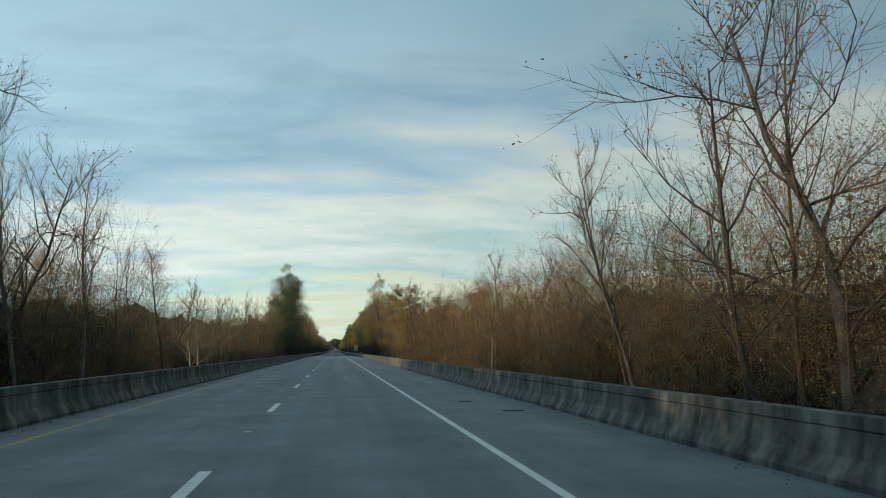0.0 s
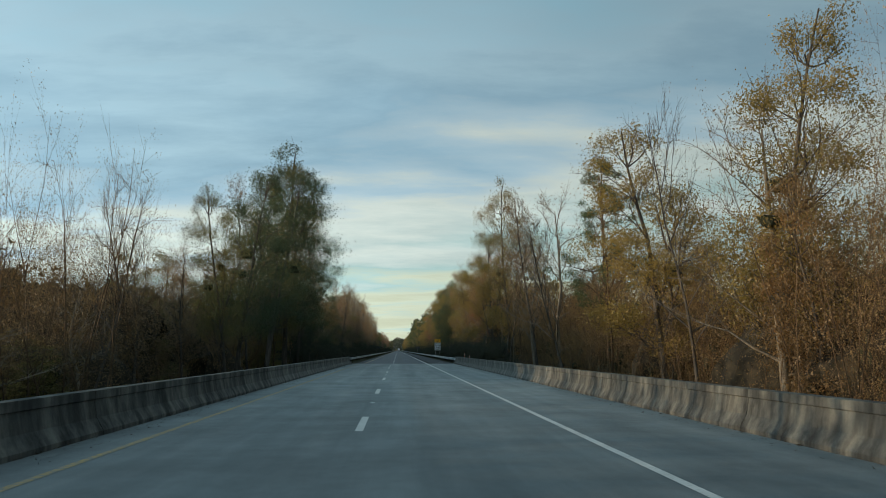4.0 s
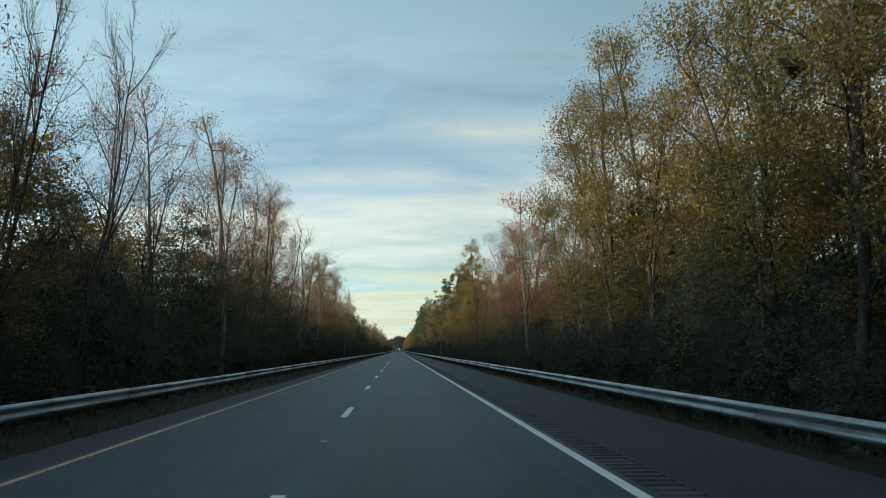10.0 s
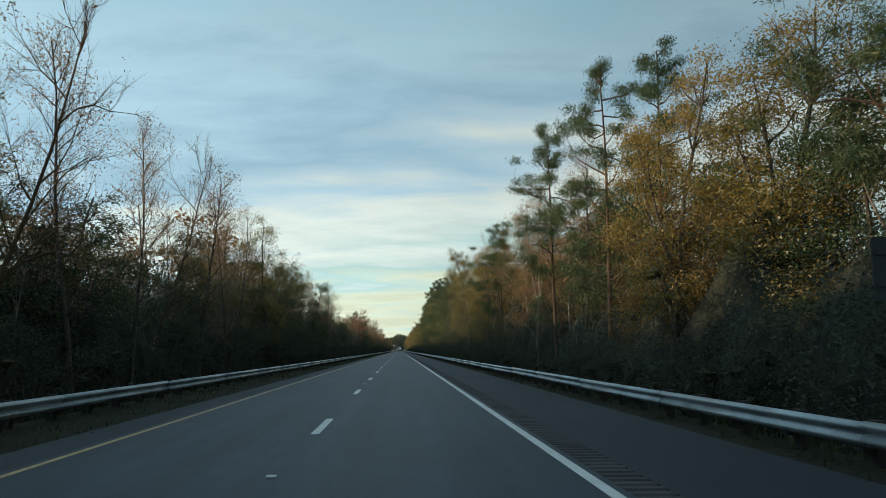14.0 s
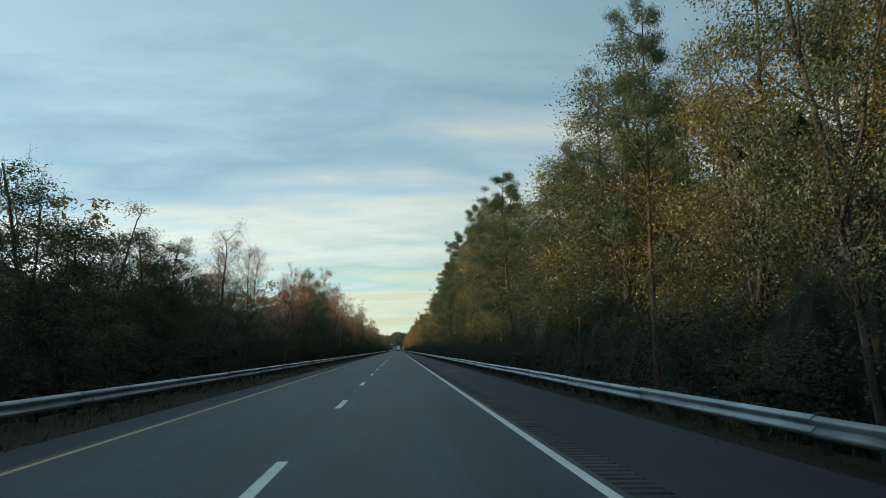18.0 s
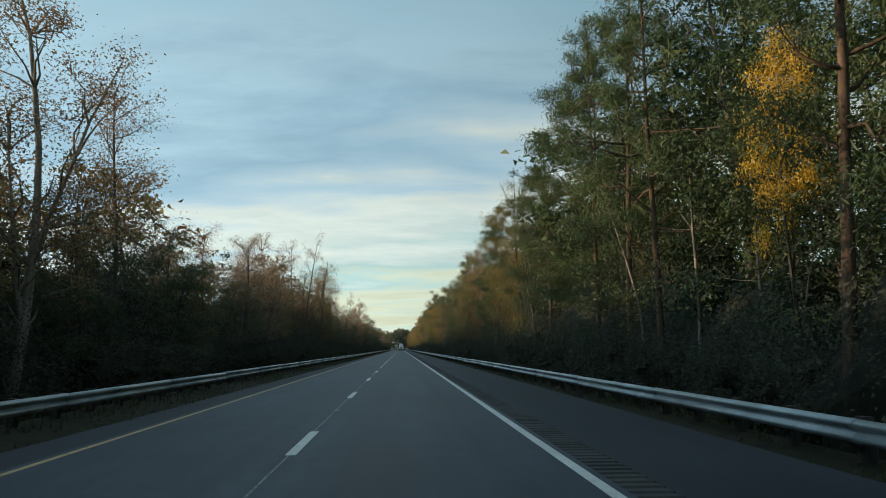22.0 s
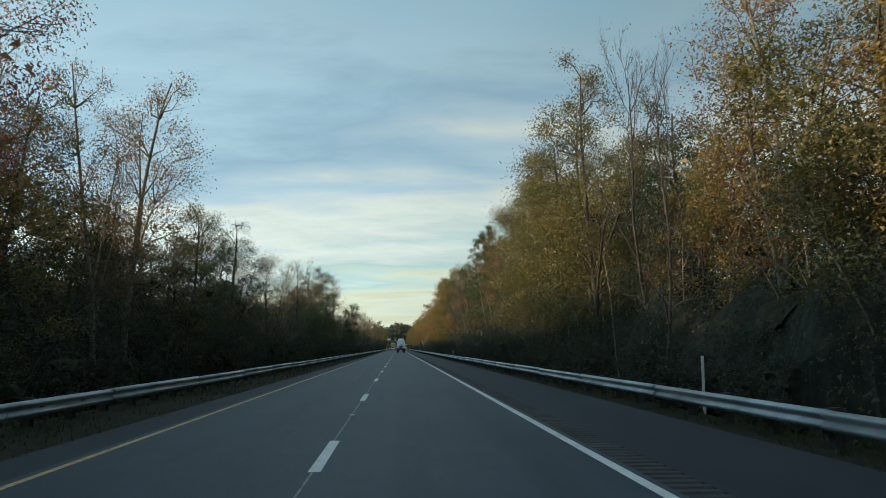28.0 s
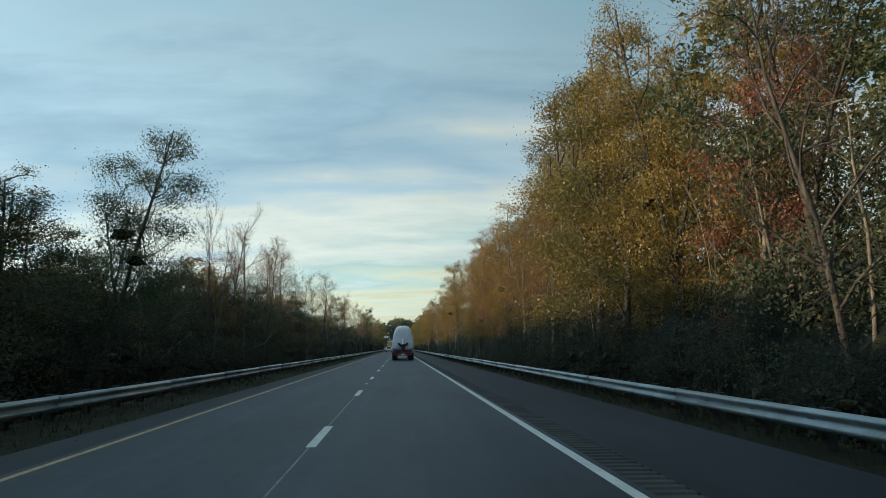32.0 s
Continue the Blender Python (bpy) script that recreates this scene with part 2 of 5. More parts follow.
def deck_material():
    m, nt, b = material("deck_concrete", 0.7, 0, 0.4)
    streak = ramp_of(nt, noise_of(nt, 0.8, 6, 0.65, (1.2, 0.05, 1)), (0.28, (0.072, 0.090, 0.097)), (0.5, (0.111, 0.130, 0.137)), (0.75, (0.157, 0.172, 0.174)))
    blot = ramp_of(nt, noise_of(nt, 0.5, 8, 0.7), (0.3, (0.62, 0.62, 0.62)), (0.62, (1.12, 1.12, 1.10)))
    g = noise_of(nt, 90, 3, 0.7)
    grit = ramp_of(nt, g, (0.3, (0.8, 0.8, 0.8)), (0.7, (1.15, 1.15, 1.15)))
    nt.links.new(blend(nt, blend(nt, blend(nt, streak, blot, 1.0, "MULTIPLY"), across(nt, *LANES), 0.8, "MULTIPLY"), grit, 1.0, "MULTIPLY"), b.inputs["Base Color"])
    # the last span before the road is paler
    co, sep, mr = nt.nodes.new("ShaderNodeTexCoord"), nt.nodes.new("ShaderNodeSeparateXYZ"), nt.nodes.new("ShaderNodeMapRange")
    nt.links.new(co.outputs["Object"], sep.inputs[0])
    nt.links.new(sep.outputs["Y"], mr.inputs["Value"])
    mr.inputs["From Min"].default_value, mr.inputs["From Max"].default_value = 118.0, 150.0
    span = ramp_of(nt, mr.outputs[0], (0.0, (1, 1, 1)), (1.0, (1.75, 1.77, 1.74)))
    nt.links.new(blend(nt, b.inputs["Base Color"].links[0].from_socket, span, 1.0, "MULTIPLY"), b.inputs["Base Color"])
    bump(nt, b, g, 0.4, 0.01)
    return m


def barrier_material(name="barrier_concrete", pale=1.0, stain=0.85):
    m, nt, b = material(name, 0.85, 0, 0.25)
    base = ramp_of(nt, noise_of(nt, 1.1, 6, 0.65), (0.3, (0.053, 0.056, 0.056)), (0.5, (0.100, 0.101, 0.094)), (0.75, (0.184, 0.180, 0.160)))
    drip = ramp_of(nt, noise_of(nt, 2.2, 5, 0.7, (1, 1, 0.12)), (0.38, (0.18, 0.18, 0.18)), (0.52, (0.8, 0.8, 0.79)), (0.66, (1.5, 1.48, 1.4)))
    g = noise_of(nt, 45, 4, 0.7)
    nt.links.new(blend(nt, blend(nt, base, drip, stain, "MULTIPLY"), (pale, pale, pale), 1.0, "MULTIPLY"), b.inputs["Base Color"])
    bump(nt, b, g, 0.35, 0.02)
    return m


def galvanised_material():
    m, nt, b = material("galvanised_steel", 0.42, 0.45, 0.5)
    base = ramp_of(nt, noise_of(nt, 3, 6, 0.7, (1, 0.25, 1)), (0.3, (0.194, 0.232, 0.252)), (0.55, (0.297, 0.348, 0.378)), (0.8, (0.426, 0.477, 0.504)))
    dirt = ramp_of(nt, noise_of(nt, 0.7, 6, 0.7), (0.33, (0.5, 0.45, 0.38)), (0.52, (1, 1, 1)))
    nt.links.new(blend(nt, base, dirt, 0.8, "MULTIPLY"), b.inputs["Base Color"])
    return m


def ground_material():
    m, nt, b = material("forest_ground", 0.95, 0, 0.1)
    a = ramp_of(nt, noise_of(nt, 0.25, 6, 0.6), (0.3, (0.015, 0.019, 0.013)), (0.5, (0.028, 0.030, 0.019)), (0.72, (0.045, 0.038, 0.030)))
    g = noise_of(nt, 9, 6, 0.7)
    k = ramp_of(nt, g, (0.3, (0.5, 0.5, 0.5)), (0.7, (1.4, 1.4, 1.4)))
    nt.links.new(blend(nt, a, k, 1.0, "MULTIPLY"), b.inputs["Base Color"])
    bump(nt, b, g, 0.8, 0.1)
    return m


ASPHALT, DECK, BARRIER, STEEL, GROUND = asphalt_material(), deck_material(), barrier_material(), galvanised_material(), ground_material()
BARRIER_CLEAN = barrier_material("cleaner_barrier_concrete", 1.3, 0.6)
SHOULDER = surface("shoulder_asphalt", (0.010, 0.014, 0.021), (0.016, 0.022, 0.031), (0.025, 0.033, 0.043), 0.6, 90, 0.75, spec=0.3, stretch=(1, 0.2, 1))
RUMBLE = surface("milled_asphalt", (0.03, 0.031, 0.032), (0.05, 0.051, 0.052), (0.075, 0.075, 0.073), 0.8, 60, 0.85)
WHITE_LINE = worn_paint("white_line_paint", (0.62, 0.63, 0.62), (0.08, 0.08, 0.08), 0.36)
WHITE_FADED = worn_paint("faded_white_paint", (0.60, 0.60, 0.57), (0.22, 0.22, 0.2), 0.38)
YELLOW_LINE = worn_paint("yellow_line_paint", (0.50, 0.34, 0.17), (0.07, 0.07, 0.065), 0.42)
YELLOW_FADED = worn_paint("faded_yellow_paint", (0.50, 0.32, 0.07), (0.16, 0.17, 0.17), 0.53)
POST_WOOD = surface("weathered_post_wood", (0.022, 0.020, 0.018), (0.04, 0.036, 0.031), (0.07, 0.062, 0.053), 3, 40, 0.9, stretch=(4, 4, 0.5))
PALE_SEAM = worn_paint("pale_pavement_seam", (0.30, 0.32, 0.32), (0.05, 0.05, 0.052), 0.5)
JOINT = plain("joint_sealant", (0.018, 0.018, 0.018), 0.8)
SIGN_WHITE, SIGN_YELLOW, SIGN_BLACK = plain("white_sign_sheeting", (0.62, 0.66, 0.68), 0.5), plain("yellow_sign_sheeting", (0.78, 0.38, 0.02), 0.5), plain("black_sign_lettering", (0.012, 0.012, 0.014), 0.5)
SIGN_BACK = plain("sign_back_aluminium", (0.06, 0.065, 0.07), 0.6, 0.3)
POST_STEEL = plain("sign_post_steel", (0.30, 0.30, 0.29), 0.5, 0.6)
BARK_DARK = surface("dark_bark", (0.042, 0.037, 0.033), (0.083, 0.073, 0.063), (0.150, 0.132, 0.112), 2.5, 22, 0.95, stretch=(3, 3, 0.5), relief=0.8)
BARK_PALE = surface("pale_grey_bark", (0.10, 0.088, 0.072), (0.20, 0.175, 0.14), (0.34, 0.30, 0.24), 2.5, 22, 0.95, stretch=(3, 3, 0.5), relief=0.6)
BARK_PINE = surface("pine_bark", (0.05, 0.034, 0.024), (0.10, 0.066, 0.044), (0.17, 0.115, 0.08), 2.5, 18, 0.95, stretch=(3, 3, 0.6), relief=0.9)
GRASS = foliage("verge_grass_blades", ((0.022, 0.031, 0.011), (0.043, 0.048, 0.019), (0.081, 0.071, 0.034), (0.124, 0.109, 0.060)), 0.05, 0.3)
LITTER = foliage("fallen_leaves", ((0.012, 0.010, 0.008), (0.03, 0.022, 0.014), (0.06, 0.04, 0.022), (0.10, 0.07, 0.04)), 0.05, 0.1)
TWIG = surface("bare_twigs", (0.055, 0.037, 0.024), (0.109, 0.072, 0.042), (0.187, 0.122, 0.069), 0.6, 8, 0.9)
# near-black colour stands in for the shade under and behind the trees
MASS_DARK = surface("growth_shade_tone", (0.008, 0.011, 0.008), (0.016, 0.020, 0.013), (0.041, 0.042, 0.025), 1.6, 9, 0.95, relief=0.9)
# shade inside the crowns, put into the colour of their solid hearts
MASS_CROWN = surface("crown_shade_tone", (0.016, 0.021, 0.014), (0.040, 0.045, 0.025), (0.112, 0.093, 0.050), 2.2, 9, 0.95, relief=1.0)
# brown darkened to paint the shade within the dry thickets
MASS_DRY = surface("dry_growth_shade_tone", (0.012, 0.010, 0.006), (0.030, 0.025, 0.016), (0.072, 0.057, 0.035), 1.6, 9, 0.95, relief=0.9)
LEAF = {
    "g": foliage("golden_leaves", ((0.096, 0.089, 0.022), (0.178, 0.135, 0.029), (0.266, 0.182, 0.036), (0.326, 0.217, 0.048))),
    "o": foliage("russet_leaves", ((0.106, 0.074, 0.033), (0.194, 0.117, 0.043), (0.273, 0.149, 0.049), (0.299, 0.194, 0.071))),
    "r": foliage("red_leaves", ((0.17, 0.075, 0.045), (0.28, 0.095, 0.058), (0.36, 0.118, 0.068), (0.33, 0.160, 0.08))),
    "v": foliage("olive_leaves", ((0.066, 0.083, 0.029), (0.127, 0.123, 0.036), (0.220, 0.171, 0.043), (0.341, 0.220, 0.054))),
    "d": foliage("dark_green_leaves", ((0.042, 0.064, 0.040), (0.064, 0.090, 0.048), (0.088, 0.110, 0.052), (0.125, 0.132, 0.056)), 0.08, 0.2),
    "y": foliage("bright_yellow_leaves", ((0.40, 0.26, 0.02), (0.58, 0.37, 0.025), (0.66, 0.43, 0.03), (0.55, 0.39, 0.05))),
    "s": foliage("sparse_tan_leaves", ((0.115, 0.096, 0.061), (0.207, 0.150, 0.084), (0.299, 0.192, 0.108), (0.368, 0.222, 0.142))),
    "p": foliage("pine_needles", ((0.026, 0.050, 0.030), (0.046, 0.075, 0.035), (0.074, 0.105, 0.041), (0.120, 0.140, 0.049)), 0.08, 0.2),
    "t": foliage("dry_thicket_leaves", ((0.11, 0.075, 0.034), (0.19, 0.125, 0.052), (0.28, 0.180, 0.070), (0.33, 0.215, 0.075))),
    "f": foliage("far_leaves", ((0.05, 0.075, 0.05), (0.08, 0.10, 0.065), (0.12, 0.12, 0.07), (0.16, 0.13, 0.08))),
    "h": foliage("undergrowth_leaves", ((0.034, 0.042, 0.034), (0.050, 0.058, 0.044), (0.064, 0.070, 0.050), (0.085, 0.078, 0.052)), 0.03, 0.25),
}


# ---- mesh helpers ----
def mesh_of(name, verts, faces, mat, smooth=False):
    me = bpy.data.meshes.new(name)
    me.from_pydata(verts, [], faces)
    me.materials.append(mat)
    if smooth:
        me.polygons.foreach_set("use_smooth", [True] * len(me.polygons))
    me.update()
    return me


def thing(name, label, category, group="", kind="", at=None):
    ob = new(name)
    ob.empty_display_size = 0.2
    if at is not None:
        ob.matrix_world = at
    return tagged(ob, label, category, group, kind)


def piece(name, me, parent=None, m=None, label=""):
    ob = new(name, me)
    if parent is not None:
        ob.parent = parent
    if m is not None:
        ob.matrix_basis = m
    return tagged(ob, label)


def part(name, bm, mat, parent=None, label="", smooth=False):
    me = bpy.data.meshes.new(name)
    bmesh.ops.recalc_face_normals(bm, faces=bm.faces)
    bm.to_mesh(me)
    bm.free()
    me.materials.append(mat)
    if smooth:
        me.polygons.foreach_set("use_smooth", [True] * len(me.polygons))
    return piece(name, me, parent, None, label)


def box(bm, x0, x1, y0, y1, z0, z1, bevel=0.0):
    r = bmesh.ops.create_cube(bm, size=1.0, matrix=Matrix.LocRotScale(((x0 + x1) / 2, (y0 + y1) / 2, (z0 + z1) / 2), None, (x1 - x0, y1 - y0, z1 - z0)))
    if bevel:
        es = list({e for v in r["verts"] for e in v.link_edges})
        bmesh.ops.bevel(bm, geom=es, offset=bevel, segments=2, affect="EDGES")
    return bm


def boxed(x0, x1, y0, y1, z0, z1, bevel=0.0):
    return box(bmesh.new(), x0, x1, y0, y1, z0, z1, bevel)


def rod(bm, p, q, r, seg=12, r2=None):
    p, q = Vector(p), Vector(q)
    d = q - p
    m = Matrix.Translation((p + q) / 2) @ d.to_track_quat("Z", "Y").to_matrix().to_4x4()
    bmesh.ops.create_cone(bm, cap_ends=True, segments=seg, radius1=r, radius2=r if r2 is None else r2, depth=d.length, matrix=m)
    return bm


def extruded(name, profile, y0, y1, mat, closed=True, smooth=False, step=None):
    """A profile of (x, z) drawn out along y."""
    n = len(profile)
    ys = [y0, y1] if not step else list(np.linspace(y0, y1, max(2, int(round((y1 - y0) / step)) + 1)))
    vs = [(x, y, z) for y in ys for x, z in profile]
    fs = []
    for k in range(len(ys) - 1):
        for i in range(n if closed else n - 1):
            j = (i + 1) % n
            fs.append((k * n + i, k * n + j, (k + 1) * n + j, (k + 1) * n + i))
    if closed:
        fs += [tuple(range(n))[::-1], tuple((len(ys) - 1) * n + i for i in range(n))]
    return mesh_of(name, vs, fs, mat, smooth)


# ---- plan ----
JOINT_Y = 200.0                  # end of the bridge deck
ROAD_START, ROAD_END = -60.0, 1640.0
DASH, CYCLE, PHASE = 3.05, 12.19, 6.85
EDGE_R = 3.66
RAIL_R, RAIL_L = 7.30, -5.75
END_Y = 1060.0


# ---- ground, road, bridge ----
def ground_level(x, y):
    """Height of the verge and the forest floor; the land lies lower along the bridge."""
    low = -2.2 if y < JOINT_Y - 6 else (-1.2 if y > JOINT_Y + 10 else -1.2 - 1.0 * (JOINT_Y + 10 - y) / 16)
    edge = 7.9 if x > 0 else 6.4
    d = abs(x) - edge
    if d <= 0:
        return -0.035 if y > JOINT_Y + 3 else -0.10
    return max(low, -0.035 - 0.28 * d) + 0.12 * noise.noise((x * 0.2, y * 0.2, 0))


def build_ground():
    xs = [-900, -300, -120, -60, -40, -30, -24, -19, -15, -12, -10.5, -9.2, -8.2, -7.3, -6.4, -5.2, 0, 6.4, 7.9, 8.7, 9.6, 10.6, 12, 14, 17, 21, 26, 34, 50, 100, 300, 900]
    ys = [-400] + list(np.arange(-60, 1160, 4.0)) + [1250, 1400, 1650, 2000, 3500]
    vs = [(x, float(y), ground_level(x, y)) for y in ys for x in xs]
    n = len(xs)
    fs = [(k * n + i, k * n + i + 1, (k + 1) * n + i + 1, (k + 1) * n + i) for k in range(len(ys) - 1) for i in range(n - 1)]
    tagged(new("ground", mesh_of("ground", vs, fs, GROUND, True)), "leaf-littered earth and dry grass verge beside the highway", "ground", kind="structure")


build_ground()


def slab(name, x0, x1, y0, y1, top, mat, label, depth=0.3):
    ob = new(name, extruded(name, [(x0, top - depth), (x1, top - depth), (x1, top), (x0, top)], y0, y1, mat))
    return tagged(ob, label, "road", kind="structure")


slab("road", -3.32, 3.84, JOINT_Y, ROAD_END, 0.0, ASPHALT, "dark worn asphalt carriageway of a two-lane highway")
slab("shoulder_inner", -4.15, -3.32, JOINT_Y, ROAD_END, -0.004, SHOULDER, "narrow dark asphalt shoulder beside the median rail")
slab("shoulder_outer", 4.32, 6.75, JOINT_Y, ROAD_END, -0.004, SHOULDER, "dark asphalt breakdown shoulder strewn with grit")
slab("bridge_deck", -5.0, 7.0, ROAD_START, JOINT_Y - 0.06, 0.0, DECK, "weathered pale concrete bridge deck", 0.6)
slab("expansion_joint", -5.0, 7.0, JOINT_Y - 0.06, JOINT_Y, -0.012, JOINT, "dark sealed expansion joint at the bridge end")


def rumble():
    vs, fs = [], []
    y = JOINT_Y + 0.01
    while y < END_Y + 90:
        for dy, z in ((0.0, 0.0), (0.12, 0.0), (0.15, -0.028), (0.25, -0.028), (0.28, 0.0)):
            vs += [(3.84, y + dy, z - 0.002), (4.32, y + dy, z - 0.002)]
        y += 0.30
    for k in range(len(vs) // 2 - 1):
        a = 2 * k
        fs.append((a, a + 1, a + 3, a + 2))
    tagged(new("rumble_strip", mesh_of("rumble_strip", vs, fs, RUMBLE)), "milled rumble strip grooves in the asphalt shoulder", "rumble strip", kind="stuff")
    tagged(new("shoulder_strip", extruded("shoulder_strip", [(3.84, -0.3), (4.32, -0.3), (4.32, -0.004), (3.84, -0.004)], END_Y + 91, ROAD_END, SHOULDER)),
           "dark asphalt shoulder strip", "road", kind="structure")


rumble()


def line(name, x, w, y0, y1, mat, label, parent=None):
    z = 0.004
    n = max(2, int((y1 - y0) / 40))
    ys = np.linspace(y0, y1, n)
    vs = [(x + s * w / 2, float(y), z) for y in ys for s in (-1, 1)]
    fs = [(2 * k, 2 * k + 1, 2 * k + 3, 2 * k + 2) for k in range(n - 1)]
    return tagged(new(name, mesh_of(name, vs, fs, mat)), label, "road marking", kind="structure")


line("edge_line_outer", EDGE_R, 0.15, JOINT_Y, ROAD_END, WHITE_LINE, "solid white painted edge line")
line("edge_line_bridge", EDGE_R, 0.13, ROAD_START, JOINT_Y - 0.06, WHITE_FADED, "faded solid white edge line on concrete")
line("edge_line_inner", -3.14, 0.10, JOINT_Y, ROAD_END, YELLOW_LINE, "solid yellow painted edge line by the median")
line("edge_line_inner_bridge", -3.68, 0.12, ROAD_START, JOINT_Y - 0.06, YELLOW_FADED, "worn yellow edge line on concrete")


def dashes():
    me_a = mesh_of("dash", [(-0.075, 0, 0.005), (0.075, 0, 0.005), (0.075, DASH, 0.005), (-0.075, DASH, 0.005)], [(0, 1, 2, 3)], WHITE_LINE)
    me_b = mesh_of("dash_faded", [(-0.075, 0, 0.005), (0.075, 0, 0.005), (0.075, DASH, 0.005), (-0.075, DASH, 0.005)], [(0, 1, 2, 3)], WHITE_FADED)
    lane = thing("lane_line", "broken white painted lane line of long dashes", "road marking", kind="structure")
    y = PHASE - 5 * CYCLE
    k = 0
    while y < ROAD_END - 10:
        piece("dash", me_b if y < JOINT_Y else me_a, lane, pose(-0.22 if y < JOINT_Y - 3 else 0, y, 0))
        if k % 2 == 0 and y < END_Y + 60:
            # low raised marker midway in every second gap
            ym = y - 4.57
            if abs(ym - JOINT_Y) > 0.4:
                r = bmesh.new()
                xm = -0.22 if ym < JOINT_Y else 0
                box(r, xm - 0.06, xm + 0.06, ym - 0.05, ym + 0.05, 0.0, 0.02, 0.006)
                MARKERS.append(r)
        y += CYCLE
        k += 1


line("pavement_seam", -0.02, 0.03, 640, 1030, PALE_SEAM, "thin pale longitudinal pavement seam between the lanes")
MARKERS = []
dashes()
for _r in MARKERS:
    _o = part("road_marker", _r, SIGN_WHITE, None, "white raised reflective pavement marker")
    tagged(_o, category="road marker", group="lane markers")


# concrete barriers along the bridge, in cast lengths
def barrier_mesh(sign, length, mat):
    prof = [(0.0, 0.0), (0.0, 0.08), (0.13, 0.30), (0.19, 0.60), (0.17, 0.62), (0.18, 0.76), (0.44, 0.76), (0.46, 0.0)]
    prof = [(sign * x, z) for x, z in prof]
    if sign < 0:
        prof = prof[::-1]
    return extruded("barrier_length", prof, 0.012, length - 0.012, mat, True, False, 2.0)


for _side, _x, _n in ((1, 6.72, "barrier_outer"), (-1, -4.62, "barrier_inner")):
    _b = thing(_n, "stained cast concrete safety barrier along the bridge deck", "barrier", "bridge barriers", "structure")
    _me, _clean = barrier_mesh(_side, 9.0, BARRIER), barrier_mesh(_side, 9.0, BARRIER_CLEAN)
    _y = JOINT_Y + 0.4
    while _y > ROAD_START + 9:
        _y -= 9.0
        piece("barrier_length", _clean if _y > 146 else _me, _b, pose(_x, _y, -0.002))
    # the sloped toe where the barrier ends at the bridge approach
    _bm = bmesh.new()
    box(_bm, min(_x, _x + _side * 0.44), max(_x, _x + _side * 0.44), JOINT_Y + 0.4, JOINT_Y + 0.95, -0.05, 0.30, 0.04)
    part("end_block", _bm, BARRIER_CLEAN, _b)

# transverse joints across the deck
_j = thing("deck_joints", "dark sealed cross joints in the concrete deck", "road joint", kind="structure")
_me = mesh_of("joint", [(-4.6, 0, 0.004), (6.7, 0, 0.004), (6.7, 0.045, 0.004), (-4.6, 0.045, 0.004)], [(0, 1, 2, 3)], JOINT)
for _y in (18.0, 22.6, 67.0, 94.5, 121.0, 148.0, 176.0):
    piece("joint", _me, _j, pose(0, _y, 0))


# ---- guard rails ----
def rail_profile(sign):
    pts = [(0.0, 0.0), (0.045, 0.02), (0.075, 0.055), (0.075, 0.085), (0.02, 0.13), (0.0, 0.155), (0.02, 0.18), (0.075, 0.225), (0.075, 0.255), (0.045, 0.29), (0.0, 0.31)]
    return [(-sign * x, z) for x, z in pts] + [(-sign * x + sign * 0.006, z) for x, z in reversed(pts)]


def build_rail(name, x, sign, y0, label):
    rail = thing(name, label, "guard rail", "guard rails", "structure")
    span, gap = 7.62, 1.905
    beam = extruded("beam", rail_profile(sign), 0, span + 0.12, STEEL, True, True)
    post = boxed(-0.08, 0.08, -0.1, 0.1, -0.75, 0.54, 0.01)
    spacer = boxed(-0.09, 0.09, -0.075, 0.075, 0.16, 0.52, 0.01)
    pm, sm = bpy.data.meshes.new("post"), bpy.data.meshes.new("spacer")
    post.to_mesh(pm), spacer.to_mesh(sm)
    post.free(), spacer.free()
    pm.materials.append(POST_WOOD), sm.materials.append(POST_WOOD)
    rng = random.Random(name)
    y, k = y0, 0
    rest_v, rest_f = [], []
    base = 0.02 if sign > 0 else -0.03
    while y < END_Y + 160:
        piece("beam", beam, rail, pose(x + sign * rng.uniform(-0.02, 0.02), y, base + 0.225 + rng.uniform(-0.012, 0.012), rng.uniform(-0.06, 0.06)))
        y += span
    y = y0 + 0.3
    while y < END_Y + 160:
        if k < 300:
            piece("post", pm, rail, pose(x + sign * 0.27, y, base))
            piece("spacer", sm, rail, pose(x + sign * 0.1, y, base))
        else:
            for a, b, c, d in ((sign * 0.19, sign * 0.35, -0.75, 0.54), (sign * 0.01, sign * 0.19, 0.16, 0.52)):
                o = len(rest_v)
                rest_v += [(x + p, y + q, base + r) for p in (a, b) for q in (-0.09, 0.09) for r in (c, d)]
                rest_f += [tuple(o + i for i in f) for f in ((0, 1, 3, 2), (4, 6, 7, 5), (0, 4, 5, 1), (2, 3, 7, 6), (1, 5, 7, 3), (0, 2, 6, 4))]
        y += gap
        k += 1
    tagged(piece("far_posts", mesh_of("far_posts", rest_v, rest_f, POST_WOOD), rail), kind="stuff")
    # the road beyond keeps its rail as one long run
    piece("far_beam", extruded("far_beam", rail_profile(sign), END_Y + 168, ROAD_END - 5, STEEL, True, True), rail, pose(x, 0, base + 0.225))


build_rail("guard_rail_outer", RAIL_R, 1, JOINT_Y + 0.5, "galvanised corrugated steel guard rail on wooden posts")
build_rail("guard_rail_inner", RAIL_L, -1, JOINT_Y + 0.5, "galvanised corrugated steel guard rail along the wooded median")


